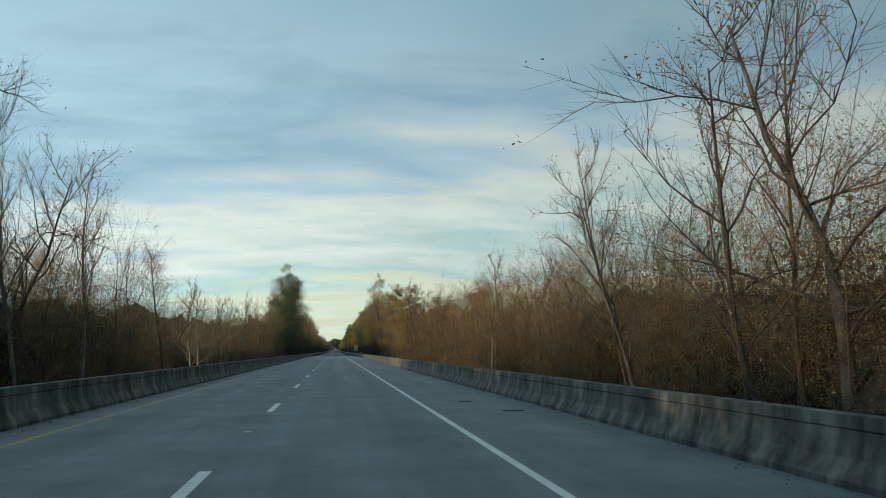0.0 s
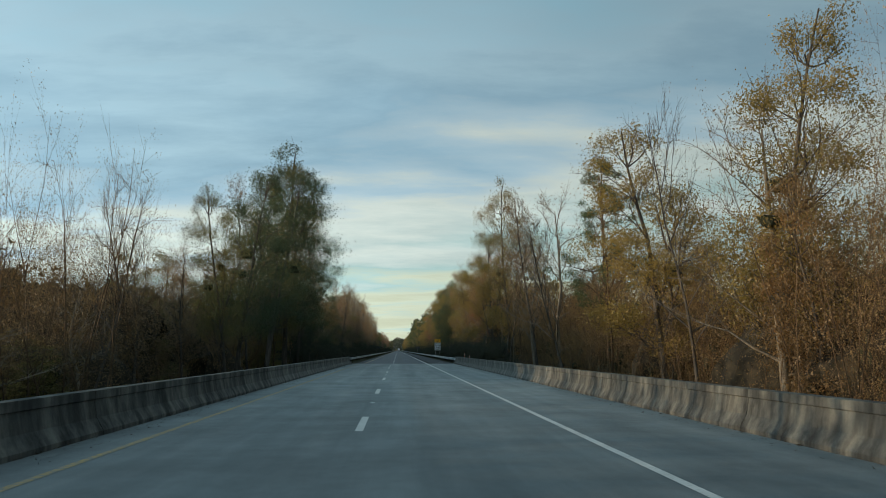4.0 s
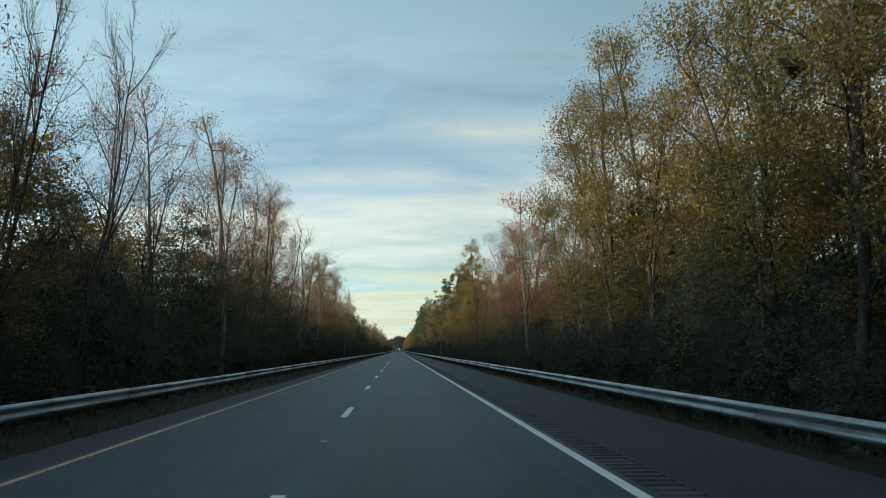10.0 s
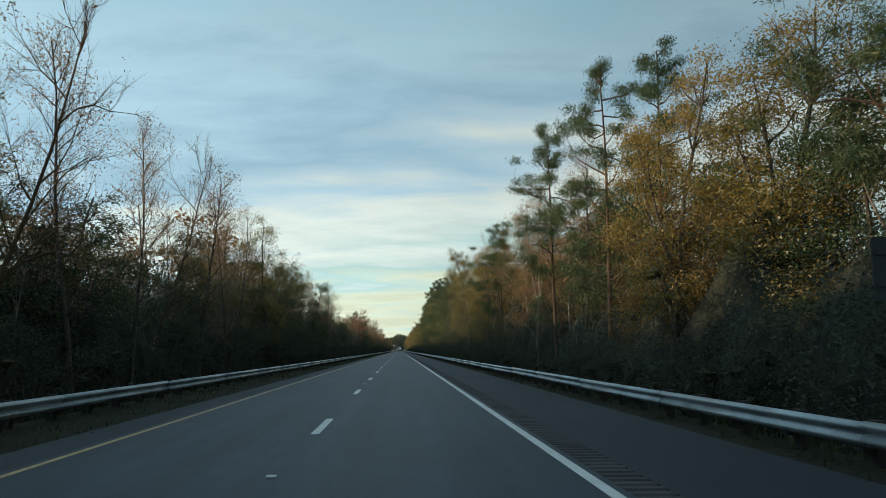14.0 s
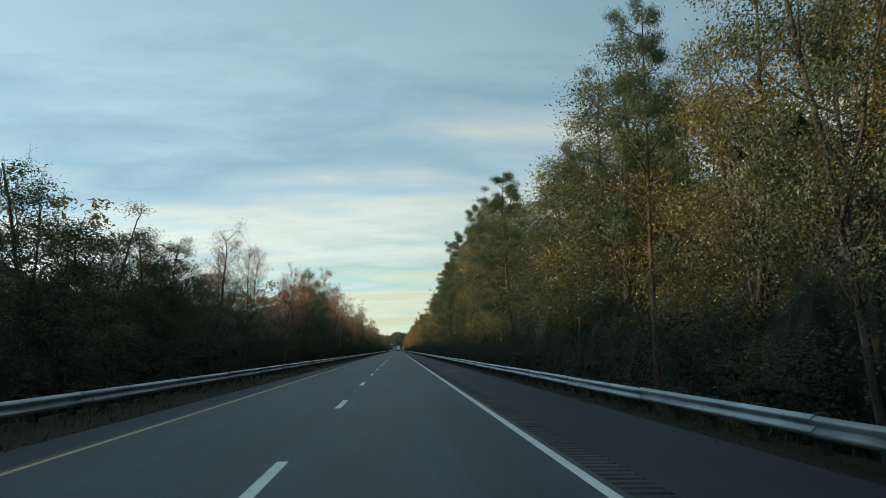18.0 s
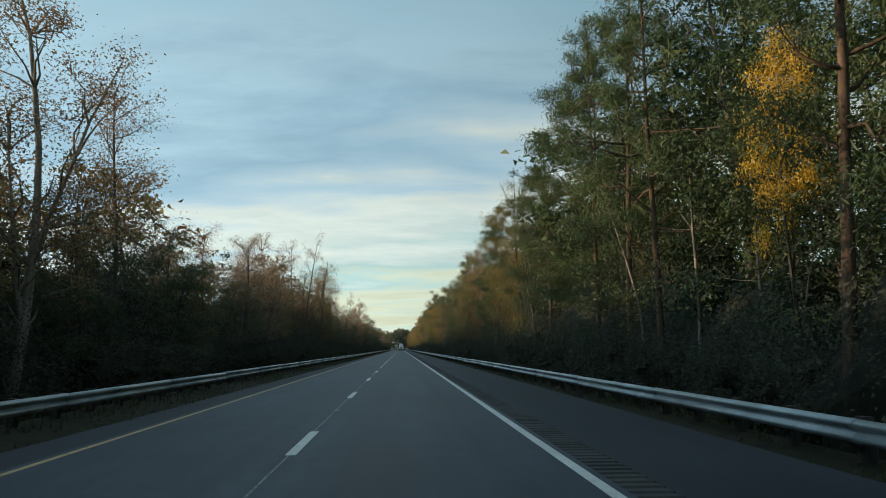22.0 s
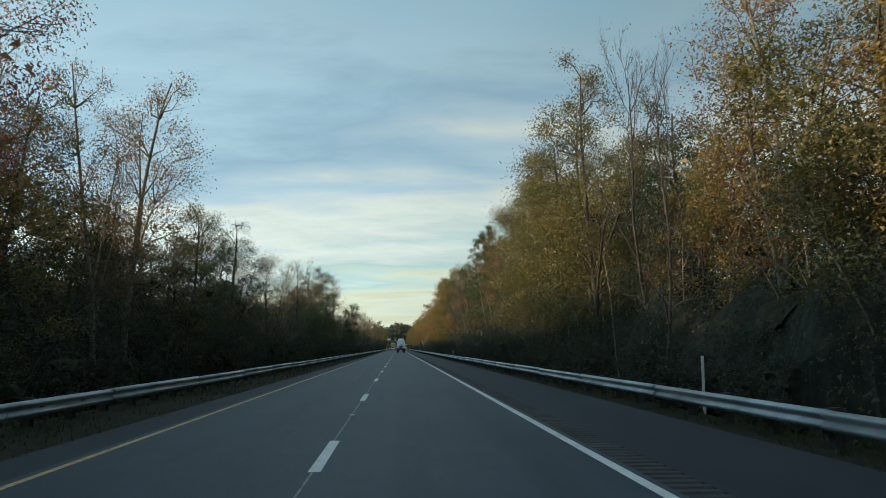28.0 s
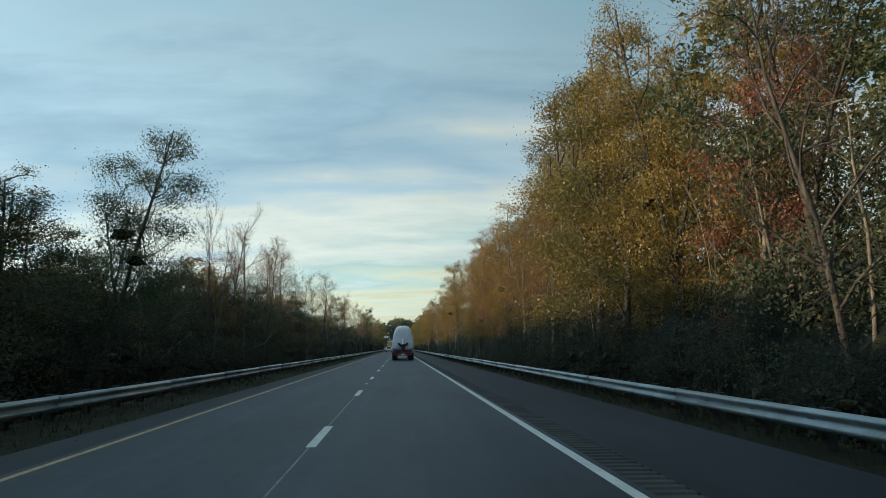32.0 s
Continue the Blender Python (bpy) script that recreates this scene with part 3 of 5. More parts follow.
# ---- trees ----
class Grow:
    """Collects limbs (tapered prisms) and leaves of one tree."""

    def __init__(self, seed):
        self.r = np.random.RandomState(seed)
        self.lv, self.lf, self.cv, self.hearts = [], [], [], []
        self.n = 0

    def limb(self, pts, r0, r1, sides):
        pts = np.asarray(pts, float)
        m = len(pts)
        ang = np.arange(sides) * 2 * np.pi / sides
        for i in range(m):
            d = pts[min(i + 1, m - 1)] - pts[max(i - 1, 0)]
            d /= np.linalg.norm(d) + 1e-9
            a = np.cross(d, (0.31, 0.95, 0.05) if abs(d[2]) > 0.8 else (0, 0, 1))
            a /= np.linalg.norm(a)
            b = np.cross(d, a)
            rad = r0 + (r1 - r0) * i / (m - 1)
            self.lv.append(pts[i] + rad * (np.cos(ang)[:, None] * a + np.sin(ang)[:, None] * b))
        for i in range(m - 1):
            for k in range(sides):
                q = (k + 1) % sides
                o = self.n + i * sides
                self.lf.append((o + k, o + q, o + sides + q, o + sides + k))
        self.n += m * sides

    def path(self, p, d, length, steps, wander, lift=0.0):
        p, d = np.array(p, float), np.array(d, float)
        out = [p.copy()]
        for _ in range(steps):
            d = d + self.r.normal(0, wander, 3) + (0, 0, lift)
            d /= np.linalg.norm(d)
            p = p + d * length / steps
            out.append(p.copy())
        return np.array(out), d

    def leaves(self, centre, spread, count, size, long=1.5, face=None, loose=0.6):
        """Single leaves about a centre; with a facing they turn their blades that way, else every way."""
        c = np.asarray(centre) + self.r.normal(0, 1, (count, 3)) * spread
        d = self.r.normal(0, 1, (count, 3))
        n = self.r.normal(0, 1, (count, 3))
        if face is not None:
            n = np.asarray(face) + n * loose
        a = np.cross(d, n)
        a /= np.linalg.norm(a, axis=1)[:, None] + 1e-9
        d = np.cross(n, a)
        d /= np.linalg.norm(d, axis=1)[:, None] + 1e-9
        s = size * self.r.uniform(0.6, 1.35, (count, 1))
        self.cv.append(np.stack([c - d * s * long / 2, c + a * s * 0.5 + d * s * long * 0.1, c + d * s * long / 2 - a * s * 0.4], 1).reshape(-1, 3))

    def meshes(self, bark, leaf):
        wood = mesh_of("trunk", np.concatenate(self.lv).tolist(), self.lf, bark, True)
        crown = None
        if self.cv:
            v = np.concatenate(self.cv + self.hearts)
            crown = mesh_of("crown", v.tolist(), np.arange(len(v)).reshape(-1, 3).tolist(), leaf)
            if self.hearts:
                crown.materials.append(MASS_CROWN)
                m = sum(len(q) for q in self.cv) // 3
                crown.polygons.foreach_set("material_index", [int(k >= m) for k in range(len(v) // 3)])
        return wood, crown


def side_dir(r, ang, rise):
    return np.array([math.cos(ang) * math.cos(rise), math.sin(ang) * math.cos(rise), math.sin(rise)])


def ball():
    bm = bmesh.new()
    bmesh.ops.create_icosphere(bm, subdivisions=1, radius=1.0)
    v = np.array([list(q.co) for q in bm.verts])
    f = np.array([[q.index for q in p.verts] for p in bm.faces])
    bm.free()
    return v, f


BALL = ball()


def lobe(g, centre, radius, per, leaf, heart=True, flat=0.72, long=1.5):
    """A rounded, uneven clump of foliage: leaves over its skin turned outwards, and a ragged solid heart coloured dark
    as inner shade.
    """
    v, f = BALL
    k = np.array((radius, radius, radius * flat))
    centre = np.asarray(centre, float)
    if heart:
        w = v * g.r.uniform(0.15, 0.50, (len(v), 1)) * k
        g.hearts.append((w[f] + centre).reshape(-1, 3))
    d = g.r.normal(0, 1, (per, 3))
    d[:, 2] += 0.25
    d /= np.linalg.norm(d, axis=1)[:, None]
    p = g.r.uniform(0, 6.28, 3)
    swell = 1 + 0.20 * np.sin(d[:, :1] * 5 + p[0]) * np.sin(d[:, 1:2] * 5 + p[1]) + 0.14 * np.sin(d[:, 2:] * 9 + p[2])
    depth = np.clip(g.r.normal(0.72, 0.26, (per, 1)), 0.1, 1.5)
    g.leaves(centre + d * k * swell * depth, 0.04, per, leaf, long, d, 0.6)


def crowned(seed, lobes=40, low=0.30, per=560, leaf=0.043, wide=1.75, hearts=0.8, tall=10.0, bole=0.11, size=(0.50, 0.88), sprigs=70):
    """Broadleaf tree, 10 m high: forking trunk, curved limbs and a crown of uneven clumps with gaps between."""
    g = Grow(seed)
    r = g.r
    tp, _ = g.path((0, 0, -0.4), (r.normal(0, 0.06), r.normal(0, 0.06), 1), tall * 0.93, 8, 0.06, 0.03)
    g.limb(tp, bole, 0.02, 7)
    stems = [tp]
    for k in range(2):
        fork, _ = g.path(tp[2 + k], (r.normal(0, 0.2), r.normal(0, 0.2), 1), tall * r.uniform(0.38, 0.5), 6, 0.09, 0.05)
        g.limb(fork, bole * 0.5, 0.012, 5)
        lobe(g, fork[-1], 0.6, per, leaf, False)
        lobe(g, fork[-2], 0.6, per, leaf, False)
        stems.append(fork)
    tips = []
    for i in range(lobes):
        f = low + (0.985 - low) * (i + r.rand()) / lobes
        k = min(f * 8, 7.99)
        axis = tp[int(k)] + (tp[int(k) + 1] - tp[int(k)]) * (k % 1)
        reach = wide * math.sin(math.pi * min(0.97, (f - low + 0.20) / (1.24 - low))) ** 0.65 * math.sqrt(r.uniform(0.10, 1.0))
        e = axis + np.array([math.cos(i * 2.4) * reach, math.sin(i * 2.4) * reach, r.normal(0.05, 0.28)])
        joints = np.concatenate([st[1:] for st in stems])
        q = joints[np.argmin(np.hypot(joints[:, 0] - e[0], joints[:, 1] - e[1]) + 1.6 * np.abs(joints[:, 2] - (e[2] - 0.4 - 0.5 * reach)))]
        mid = (q + e) / 2 + r.normal(0, 0.14, 3) + (0, 0, 0.12)
        g.limb(np.array([q, (q + mid) / 2 + r.normal(0, 0.06, 3), mid, e]), 0.026, 0.006, 4)
        rad = r.uniform(*size) * (1.0 if f < 0.8 else 0.8)
        for _ in range(4):
            qq, _d = g.path(mid + (e - mid) * r.rand(), (e - q) / (np.linalg.norm(e - q) + 1e-6) + r.normal(0, 0.8, 3), rad * r.uniform(0.7, 1.4), 2, 0.2, 0.04)
            g.limb(qq, 0.011, 0.003, 3)
            tips.append(qq[-1])
        lobe(g, e, rad, int(per * (rad / 0.6) ** 2), leaf, r.rand() < hearts and reach < 0.42 * wide and f < 0.66)
    for q in tips[:sprigs]:
        g.leaves(q, 0.16, 26, leaf)
    return g




def slender(seed, fill=0.5, tall=10.0, limbs=30):
    """Slim upright tree with short ascending branches and thin, fine foliage."""
    g = Grow(seed)
    r = g.r
    stems = 1 + (seed % 3 == 0)
    for s in range(stems):
        base = (r.normal(0, 0.25) * s, r.normal(0, 0.25) * s, -0.4)
        tp, _ = g.path(base, (r.normal(0, 0.04), r.normal(0, 0.04), 1), tall * r.uniform(0.9, 1.02), 8, 0.035, 0.05)
        g.limb(tp, 0.085, 0.012, 5)
        for i in range(limbs // stems):
            f = 0.28 + 0.70 * (i + r.rand()) / (limbs / stems)
            k = min(f * 8, 7.99)
            p = tp[int(k)] + (tp[int(k) + 1] - tp[int(k)]) * (k % 1)
            ln = tall * 0.15 * (1.25 - f) * r.uniform(0.6, 1.3) + 0.35
            pp, d = g.path(p, side_dir(r, i * 2.4 + r.normal(0, 0.6), r.uniform(0.5, 1.15)), ln, 3, 0.16, 0.06)
            g.limb(pp, 0.020, 0.005, 3)
            for j in range(9):
                qq, _ = g.path(pp[1 + j % 3], d + r.normal(0, 0.6, 3), ln * 0.42, 1, 0.2)
                g.limb(qq, 0.006, 0.002, 3)
                if r.rand() < fill:
                    g.leaves(qq[1], 0.14, 26, 0.038)
                if r.rand() < fill * 0.7:
                    g.leaves(qq[0], 0.16, 16, 0.038)
    return g


def bare(seed, tall=10.0, leafy=0.10, limbs=15):
    """Leafless tree: crooked limbs fork into a haze of fine twigs."""
    g = Grow(seed)
    r = g.r
    tp, _ = g.path((0, 0, -0.4), (r.normal(0, 0.10), r.normal(0, 0.10), 1), tall * 0.85, 7, 0.09, 0.02)
    g.limb(tp, 0.10, 0.016, 6)
    for i in range(limbs):
        f = 0.24 + 0.75 * (i + r.rand()) / limbs
        k = min(f * 7, 6.99)
        p = tp[int(k)] + (tp[int(k) + 1] - tp[int(k)]) * (k % 1)
        ln = tall * 0.31 * (1.2 - f * 0.75) * r.uniform(0.6, 1.15)
        pp, d = g.path(p, side_dir(r, i * 2.4 + r.normal(0, 0.5), r.uniform(0.45, 1.15)), ln, 4, 0.20, 0.08)
        g.limb(pp, 0.034 * (1.15 - f) + 0.010, 0.006, 4)
        for j in range(7):
            q = pp[1 + j % 4]
            qq, e = g.path(q, d + r.normal(0, 0.6, 3) + (0, 0, 0.2), ln * r.uniform(0.3, 0.5), 2, 0.18, 0.06)
            g.limb(qq, 0.010, 0.004, 3)
            for t in range(8):
                ww, _ = g.path(qq[1 + t % 2] - (qq[1 + t % 2] - qq[t % 2]) * r.rand() * 0.7, e + r.normal(0, 0.6, 3) + (0, 0, 0.25), ln * r.uniform(0.14, 0.36), 1, 0.2, 0.08)
                g.limb(ww, 0.0045, 0.0016, 3)
                if r.rand() < leafy:
                    g.leaves(ww[1], 0.12, 6, 0.045)
    return g


def pine(seed, tall=10.0, boughs=26):
    """Loblolly-like pine: straight bole, crooked boughs that carry flat pads of needles."""
    g = Grow(seed)
    r = g.r
    tp, _ = g.path((0, 0, -0.4), (r.normal(0, 0.03), r.normal(0, 0.03), 1), tall, 9, 0.025, 0.05)
    g.limb(tp, 0.12, 0.018, 7)
    for i in range(boughs):
        f = 0.34 + 0.65 * (i + r.rand()) / boughs
        k = min(f * 9, 8.99)
        p = tp[int(k)] + (tp[int(k) + 1] - tp[int(k)]) * (k % 1)
        full = min(1.0, (1.08 - f) * 2.4) * (0.55 + 0.45 * min(1, (f - 0.28) * 4))
        ln = tall * 0.20 * full * r.uniform(0.5, 1.3)
        pp, d = g.path(p, side_dir(r, i * 2.4 + r.normal(0, 0.4), r.uniform(-0.1, 0.45)), ln, 4, 0.22, 0.06)
        g.limb(pp, 0.030, 0.008, 4)
        for j in range(4):
            qq, e = g.path(pp[2 + j % 3], d + r.normal(0, 0.55, 3), ln * 0.28 + 0.12, 1, 0.15, 0.12)
            g.limb(qq, 0.010, 0.005, 3)
            rad = r.uniform(0.32, 0.58) * (0.7 + 0.3 * full)
            lobe(g, qq[1] + (0, 0, 0.05), rad, int(210 * (rad / 0.35) ** 1.7), 0.023, False, 0.42, 6.0)
    return g


def thicket(seed, tall=10.0, fill=0.7, stems=9):
    """Many thin crooked stems from one root, dense with fine twigs and dry leaves."""
    g = Grow(seed)
    r = g.r
    for i in range(stems):
        a = i * 2.4
        p0 = (r.normal(0, 1.2), r.normal(0, 1.5), -0.4)
        pp, d = g.path(p0, (math.cos(a) * 0.2 + r.normal(0, 0.12), math.sin(a) * 0.2 + r.normal(0, 0.12), 1), tall * r.uniform(0.6, 1.0), 5, 0.14, 0.02)
        g.limb(pp, 0.045, 0.008, 4)
        for j in range(14):
            f = 0.12 + 0.86 * (j + r.rand()) / 14
            k = min(f * 5, 4.99)
            p = pp[int(k)] + (pp[int(k) + 1] - pp[int(k)]) * (k % 1)
            qq, e = g.path(p, d * 0.6 + r.normal(0, 0.6, 3), tall * r.uniform(0.08, 0.2), 1, 0.2, 0.1)
            g.limb(qq, 0.010, 0.003, 3)
            for t in range(5):
                ww, _ = g.path(qq[1] - (qq[1] - qq[0]) * r.rand() * 0.7, e + r.normal(0, 0.6, 3) + (0, 0, 0.2), tall * r.uniform(0.05, 0.13), 1, 0.2, 0.1)
                g.limb(ww, 0.0045, 0.002, 3)
                if r.rand() < fill:
                    g.leaves(ww[1], 0.20, 15, 0.042)
    return g


def shrub(seed, tall=4.0, wide=2.2):
    """Dense understorey shrub, leafy to the ground."""
    g = Grow(seed)
    r = g.r
    for i in range(9):
        a = i * 2.4
        pp, d = g.path((r.normal(0, 0.35), r.normal(0, 0.35), -0.3), (math.cos(a) * 0.45, math.sin(a) * 0.45, 1), tall * r.uniform(0.55, 0.95), 3, 0.12, 0.05)
        g.limb(pp, 0.03, 0.008, 3)
        for j in range(3):
            lobe(g, pp[1 + j] + r.normal(0, 0.15, 3), r.uniform(0.4, 0.75) * wide / 2.2, 360, 0.050, j < 2, 0.9)
    for i in range(7):
        q = np.array([math.cos(i * 2.4) * wide * 0.4, math.sin(i * 2.4) * wide * 0.4, r.uniform(0.2, 1.0)])
        lobe(g, q, r.uniform(0.45, 0.7), 330, 0.050, True, 0.9)
    return g


def dry_thicket(seed):
    """Closed thicket of dry stems with clumps of withered leaves low down."""
    g = thicket(seed, 10.0, 0.7, 8)
    r = g.r
    for i in range(46):
        f = r.uniform(0.0, 0.95)
        reach = 1.8 * math.sqrt(r.uniform(0.05, 1.0)) * (1 - 0.4 * f)
        lobe(g, (math.cos(i * 2.4) * reach, math.sin(i * 2.4) * reach, 10 * f), r.uniform(0.42, 0.82), 250, 0.040, f < 0.4, 1.1)
    return g


PROTO = {}


def proto(key, name, grow, bark, leaf):
    pts = np.concatenate((grow.cv or []) + grow.lv)
    top = np.percentile(pts[:, 2], 99.7)
    wide = np.percentile(np.hypot(pts[:, 0], pts[:, 1]), 93)
    PROTO.setdefault(key, []).append([name, *grow.meshes(bark, leaf), top, wide])


for _s in range(4):
    proto("broad", "broadleaf_tree", crowned(10 + _s), BARK_DARK, LEAF["v"])
    proto("slender", "slender_tree", slender(50 + _s, 0.75), BARK_DARK, LEAF["s"])
    proto("bare", "bare_tree", bare(70 + _s), (TWIG, BARK_PALE, BARK_DARK, BARK_DARK)[_s], LEAF["t"])
    proto("pine", "pine_tree", pine(90 + _s), BARK_PINE, LEAF["p"])
    proto("thicket", "thicket_tree", thicket(110 + _s), TWIG, LEAF["t"])
    proto("shrub", "shrub", shrub(130 + _s), BARK_DARK, LEAF["h"])
for _s in range(3):
    proto("thin", "broadleaf_tree", crowned(30 + _s, 38, 0.32, 290, 0.040, 1.7, 0.1, size=(0.42, 0.80), sprigs=120), BARK_PALE, LEAF["o"])
proto("high", "broadleaf_tree", crowned(36, 26, 0.56, 420, 0.052, 1.5, 0.3), BARK_DARK, LEAF["y"])
for _s in range(5):
    # closed shapes for the inner rows
    proto("dense_in", "broadleaf_tree", crowned(210 + _s, 42, 0.08, 400, 0.054, 1.8, 0.95), BARK_DARK, LEAF["v"])
    proto("thicket_in", "thicket_tree", dry_thicket(310 + _s), TWIG, LEAF["t"])

TREE = {   # letter: shape, height of the shape, label, category
    "g": ("broad", 10, "golden autumn broadleaf tree at the forest edge", "tree"),
    "v": ("broad", 10, "olive green broadleaf tree turning yellow", "tree"),
    "d": ("broad", 10, "dark evergreen broadleaf tree in shade", "tree"),
    "y": ("high", 10, "bright yellow autumn tree among dark pines", "tree"),
    "o": ("thin", 10, "russet autumn tree with thinning leaves", "tree"),
    "r": ("thin", 10, "red maple with thinning autumn leaves", "tree"),
    "s": ("slender", 10, "slim tree with sparse tan autumn leaves", "tree"),
    "b": ("bare", 10, "leafless grey tree with fine spreading twigs", "tree"),
    "p": ("pine", 10, "tall pine with dark green needle tufts", "pine tree"),
    "t": ("thicket", 10, "dry brown thicket of thin stems and twigs", "thicket"),
    "h": ("shrub", 4, "dense dark undergrowth shrub at the verge", "shrub"),
}
SPREAD = {"broad": (1.6, 0.13), "thin": (1.3, 0.12), "high": (0.9, 0.09), "slender": (1.3, 0.085), "bare": (1.2, 0.13), "pine": (1.3, 0.10), "thicket": (1.6, 0.10), "shrub": (0.5, 0.40), "dense": (1.7, 0.10)}   # crown radius
FIRST = {}
RNG = random.Random(7)
TREES = []


def plant(letter, x, y, height, group="roadside trees", fat=1.0, inner=False, form=None):
    shape, base, label, cat = TREE[letter]
    if inner:
        shape = "thicket_in" if letter == "t" else "dense_in"
    k = RNG.randrange(len(PROTO[shape])) if form is None else form
    name, wood, crown, top, wide = PROTO[shape][k]
    name = {"g": "golden_tree", "o": "russet_tree", "r": "maple_tree", "d": "evergreen_tree", "y": "yellow_tree"}.get(letter, name)
    s = height / top
    a, b = SPREAD[shape.split("_")[0]]
    w = (a + b * height) / wide * fat * RNG.uniform(0.85, 1.15)
    m = Matrix.Translation((x, y, ground_level(x, y) - 0.05)) @ Matrix.Rotation(RNG.uniform(0, 6.28), 4, "Z") @ Matrix.Diagonal((w, w, s, 1))
    key = (shape, k, letter)
    if key not in FIRST:
        root = thing(name, label, cat, group, at=m)
        piece("trunk", wood, root)
        if crown is not None:
            c = piece("crown", crown, root)
            c.material_slots[0].link = "OBJECT"
            c.material_slots[0].material = LEAF[letter] if letter != "b" else LEAF["t"]
        FIRST[key] = root
    else:
        root = copy_thing(FIRST[key], m)
        root.matrix_basis = m
        root["group"] = group
    TREES.append((letter, x, y, height))
    return root


def stretch(y0, y1, right, left):
    """One stretch of forest edge: its trees in order along the road, a letter and a height each."""
    for sign, words in ((1, right), (-1, left)):
        words = words.split()
        for i, wd in enumerate(words):
            y = y0 + (y1 - y0) * (i + 0.5) / len(words) + RNG.uniform(-1.2, 1.2)
            x = (13.3 if sign > 0 else 11.4) + RNG.uniform(-1.0, 1.3)
            plant(wd[0], sign * x, y, float(wd[1:]) * 1.06 + (1.4 if y > JOINT_Y else 1.4 if sign > 0 and y < 112 else 2.4))


FOREST = (
    (-8, 22, "b12 t8 b15 b14", "d8 b12 t9 b13 b12 t9"),
    (22, 52, "t7 b11 t7 t8 t8 t8", "b13 t9 b14 t9 b10 t8 t7"),
    (51, 81, "t8 b9 t8 t8 t8 t8", "b8 s8 b6 b5 b6 t6"),
    (79, 109, "t9 b9 t9 b8 t8 t9", "t6 b6 t6 b6 t7 b7 t8"),
    (108, 138, "o9 b10 g10 t10 b9 t9", "b9 t8 b8 t8 b9 t8 t8"),
    (138, 168, "g12 b12 g11 b12 p13", "t8 b8 b9 t9 v10"),
    (168, 195, "b12 b13 s13 o14 b13", "d13 s14 d16 v18 d20"),
    (195, 225, "b14 v20 g15 s14 r15", "s16 d18 s17 d12 s12"),
    (225, 255, "o14 s15 b15 o15 s16", "o12 s12 d9 s9 o10"),
    (255, 285, "v15 o16 g17 g15 d15", "s9 s13 s12 o12 s14"),
    (285, 316, "d15 g16 d17 g16 v17", "s16 s17 s16 s17 s16"),
    (316, 347, "v16 o16 v17 v17 o15", "b15 b16 s15 s16 o16"),
    (347, 378, "b15 o14 r15 v15 s14", "s15 s16 s17 s17 o17"),
    (378, 409, "b13 o12 g12 s13 g16", "s15 b15 s15 s14 o15"),
    (409, 441, "v12 g13 p15 p17 p15", "b14 o15 o15 s15 s15"),
    (441, 472, "g13 g13 p16 p17 s14", "b13 s13 s12 b13 s13"),
    (472, 505, "p17 o14 b13 o15 p14", "s12 s12 v12 s11 d10"),
    (505, 538, "b14 g15 b15 g15 v14", "s12 d11 s11 d10 s10"),
    (538, 570, "b15 b15 v18 g17 d14", "s11 b9 b9 s9 s10"),
    (570, 603, "v15 p16 d17 v17 p15", "d8 b9 d6 d7 s9"),
    (603, 635, "d15 b14 p17 p17 p17", "d6 s9 s10 b9 r10"),
    (635, 668, "v17 d18 v20 p22 p22", "d6 b9 d7 d9 r12"),
    (668, 700, "p20 p20 b16 p22 p22", "d13 r14 d12 o12 s11"),
    (700, 733, "y11 p18 p20 p20 p20", "o13 d8 s14 d8 s9"),
    (733, 766, "p17 b15 p17 g17 g16", "s9 s10 s9 s10 o13"),
    (766, 799, "p17 p16 d14 o15 v16", "s11 s15 s11 s12 s12"),
    (799, 831, "v15 b15 o16 p17 d15", "o15 s13 b13 s12 b12"),
    (831, 864, "d15 b14 o14 b15 v15", "s12 b12 s11 s10 s10"),
    (864, 897, "b15 o14 b15 g14 v14", "s9 d8 s9 b9 r14"),
    (897, 930, "o15 b15 b17 v18 d17", "b12 o12 o14 d9 s10"),
    (930, 963, "v16 v17 d18 v17 b16", "d10 b9 s9 s9 s10"),
    (963, 996, "o15 p16 p16 b14 b15", "s11 d8 s9 s10 d12"),
    (996, 1029, "o14 b15 b16 s16 b15", "d13 s14 s13 b12 b10"),
    (1029, 1062, "r13 g15 v17 g18 v18", "d7 d10 b8 b10 b11"),
    (1062, 1095, "o15 r15 o15 g15 o14", "b11 b11 s11 b11 s11"),
    (1095, 1128, "r15 o15 g15 o15", "s12 b11 s11 s12"),
    (1128, 1240, "o15 g16 r14 o15 g15 o15 g15 o15", "s12 b12 s12 d12 s12 b12 s13 s12"),
    (1240, 1420, "o16 g17 o16 g16 v17 o16 g16 v16", "s14 d14 s14 s14 d15 s14 v15 s15"),
    (1420, 1630, "v18 g18 v18 o18 v18 g18 v18 g18", "d16 s16 v17 d17 s17 v17 d18 v18"),
)
for _st in FOREST:
    stretch(*_st)


def height_near(sign, y):
    h = [t[3] for t in TREES if t[1] * sign > 0 and abs(t[2] - y) < 26]
    return sum(h) / len(h) if h else 10


EDGE = list(TREES)


BACK = {}


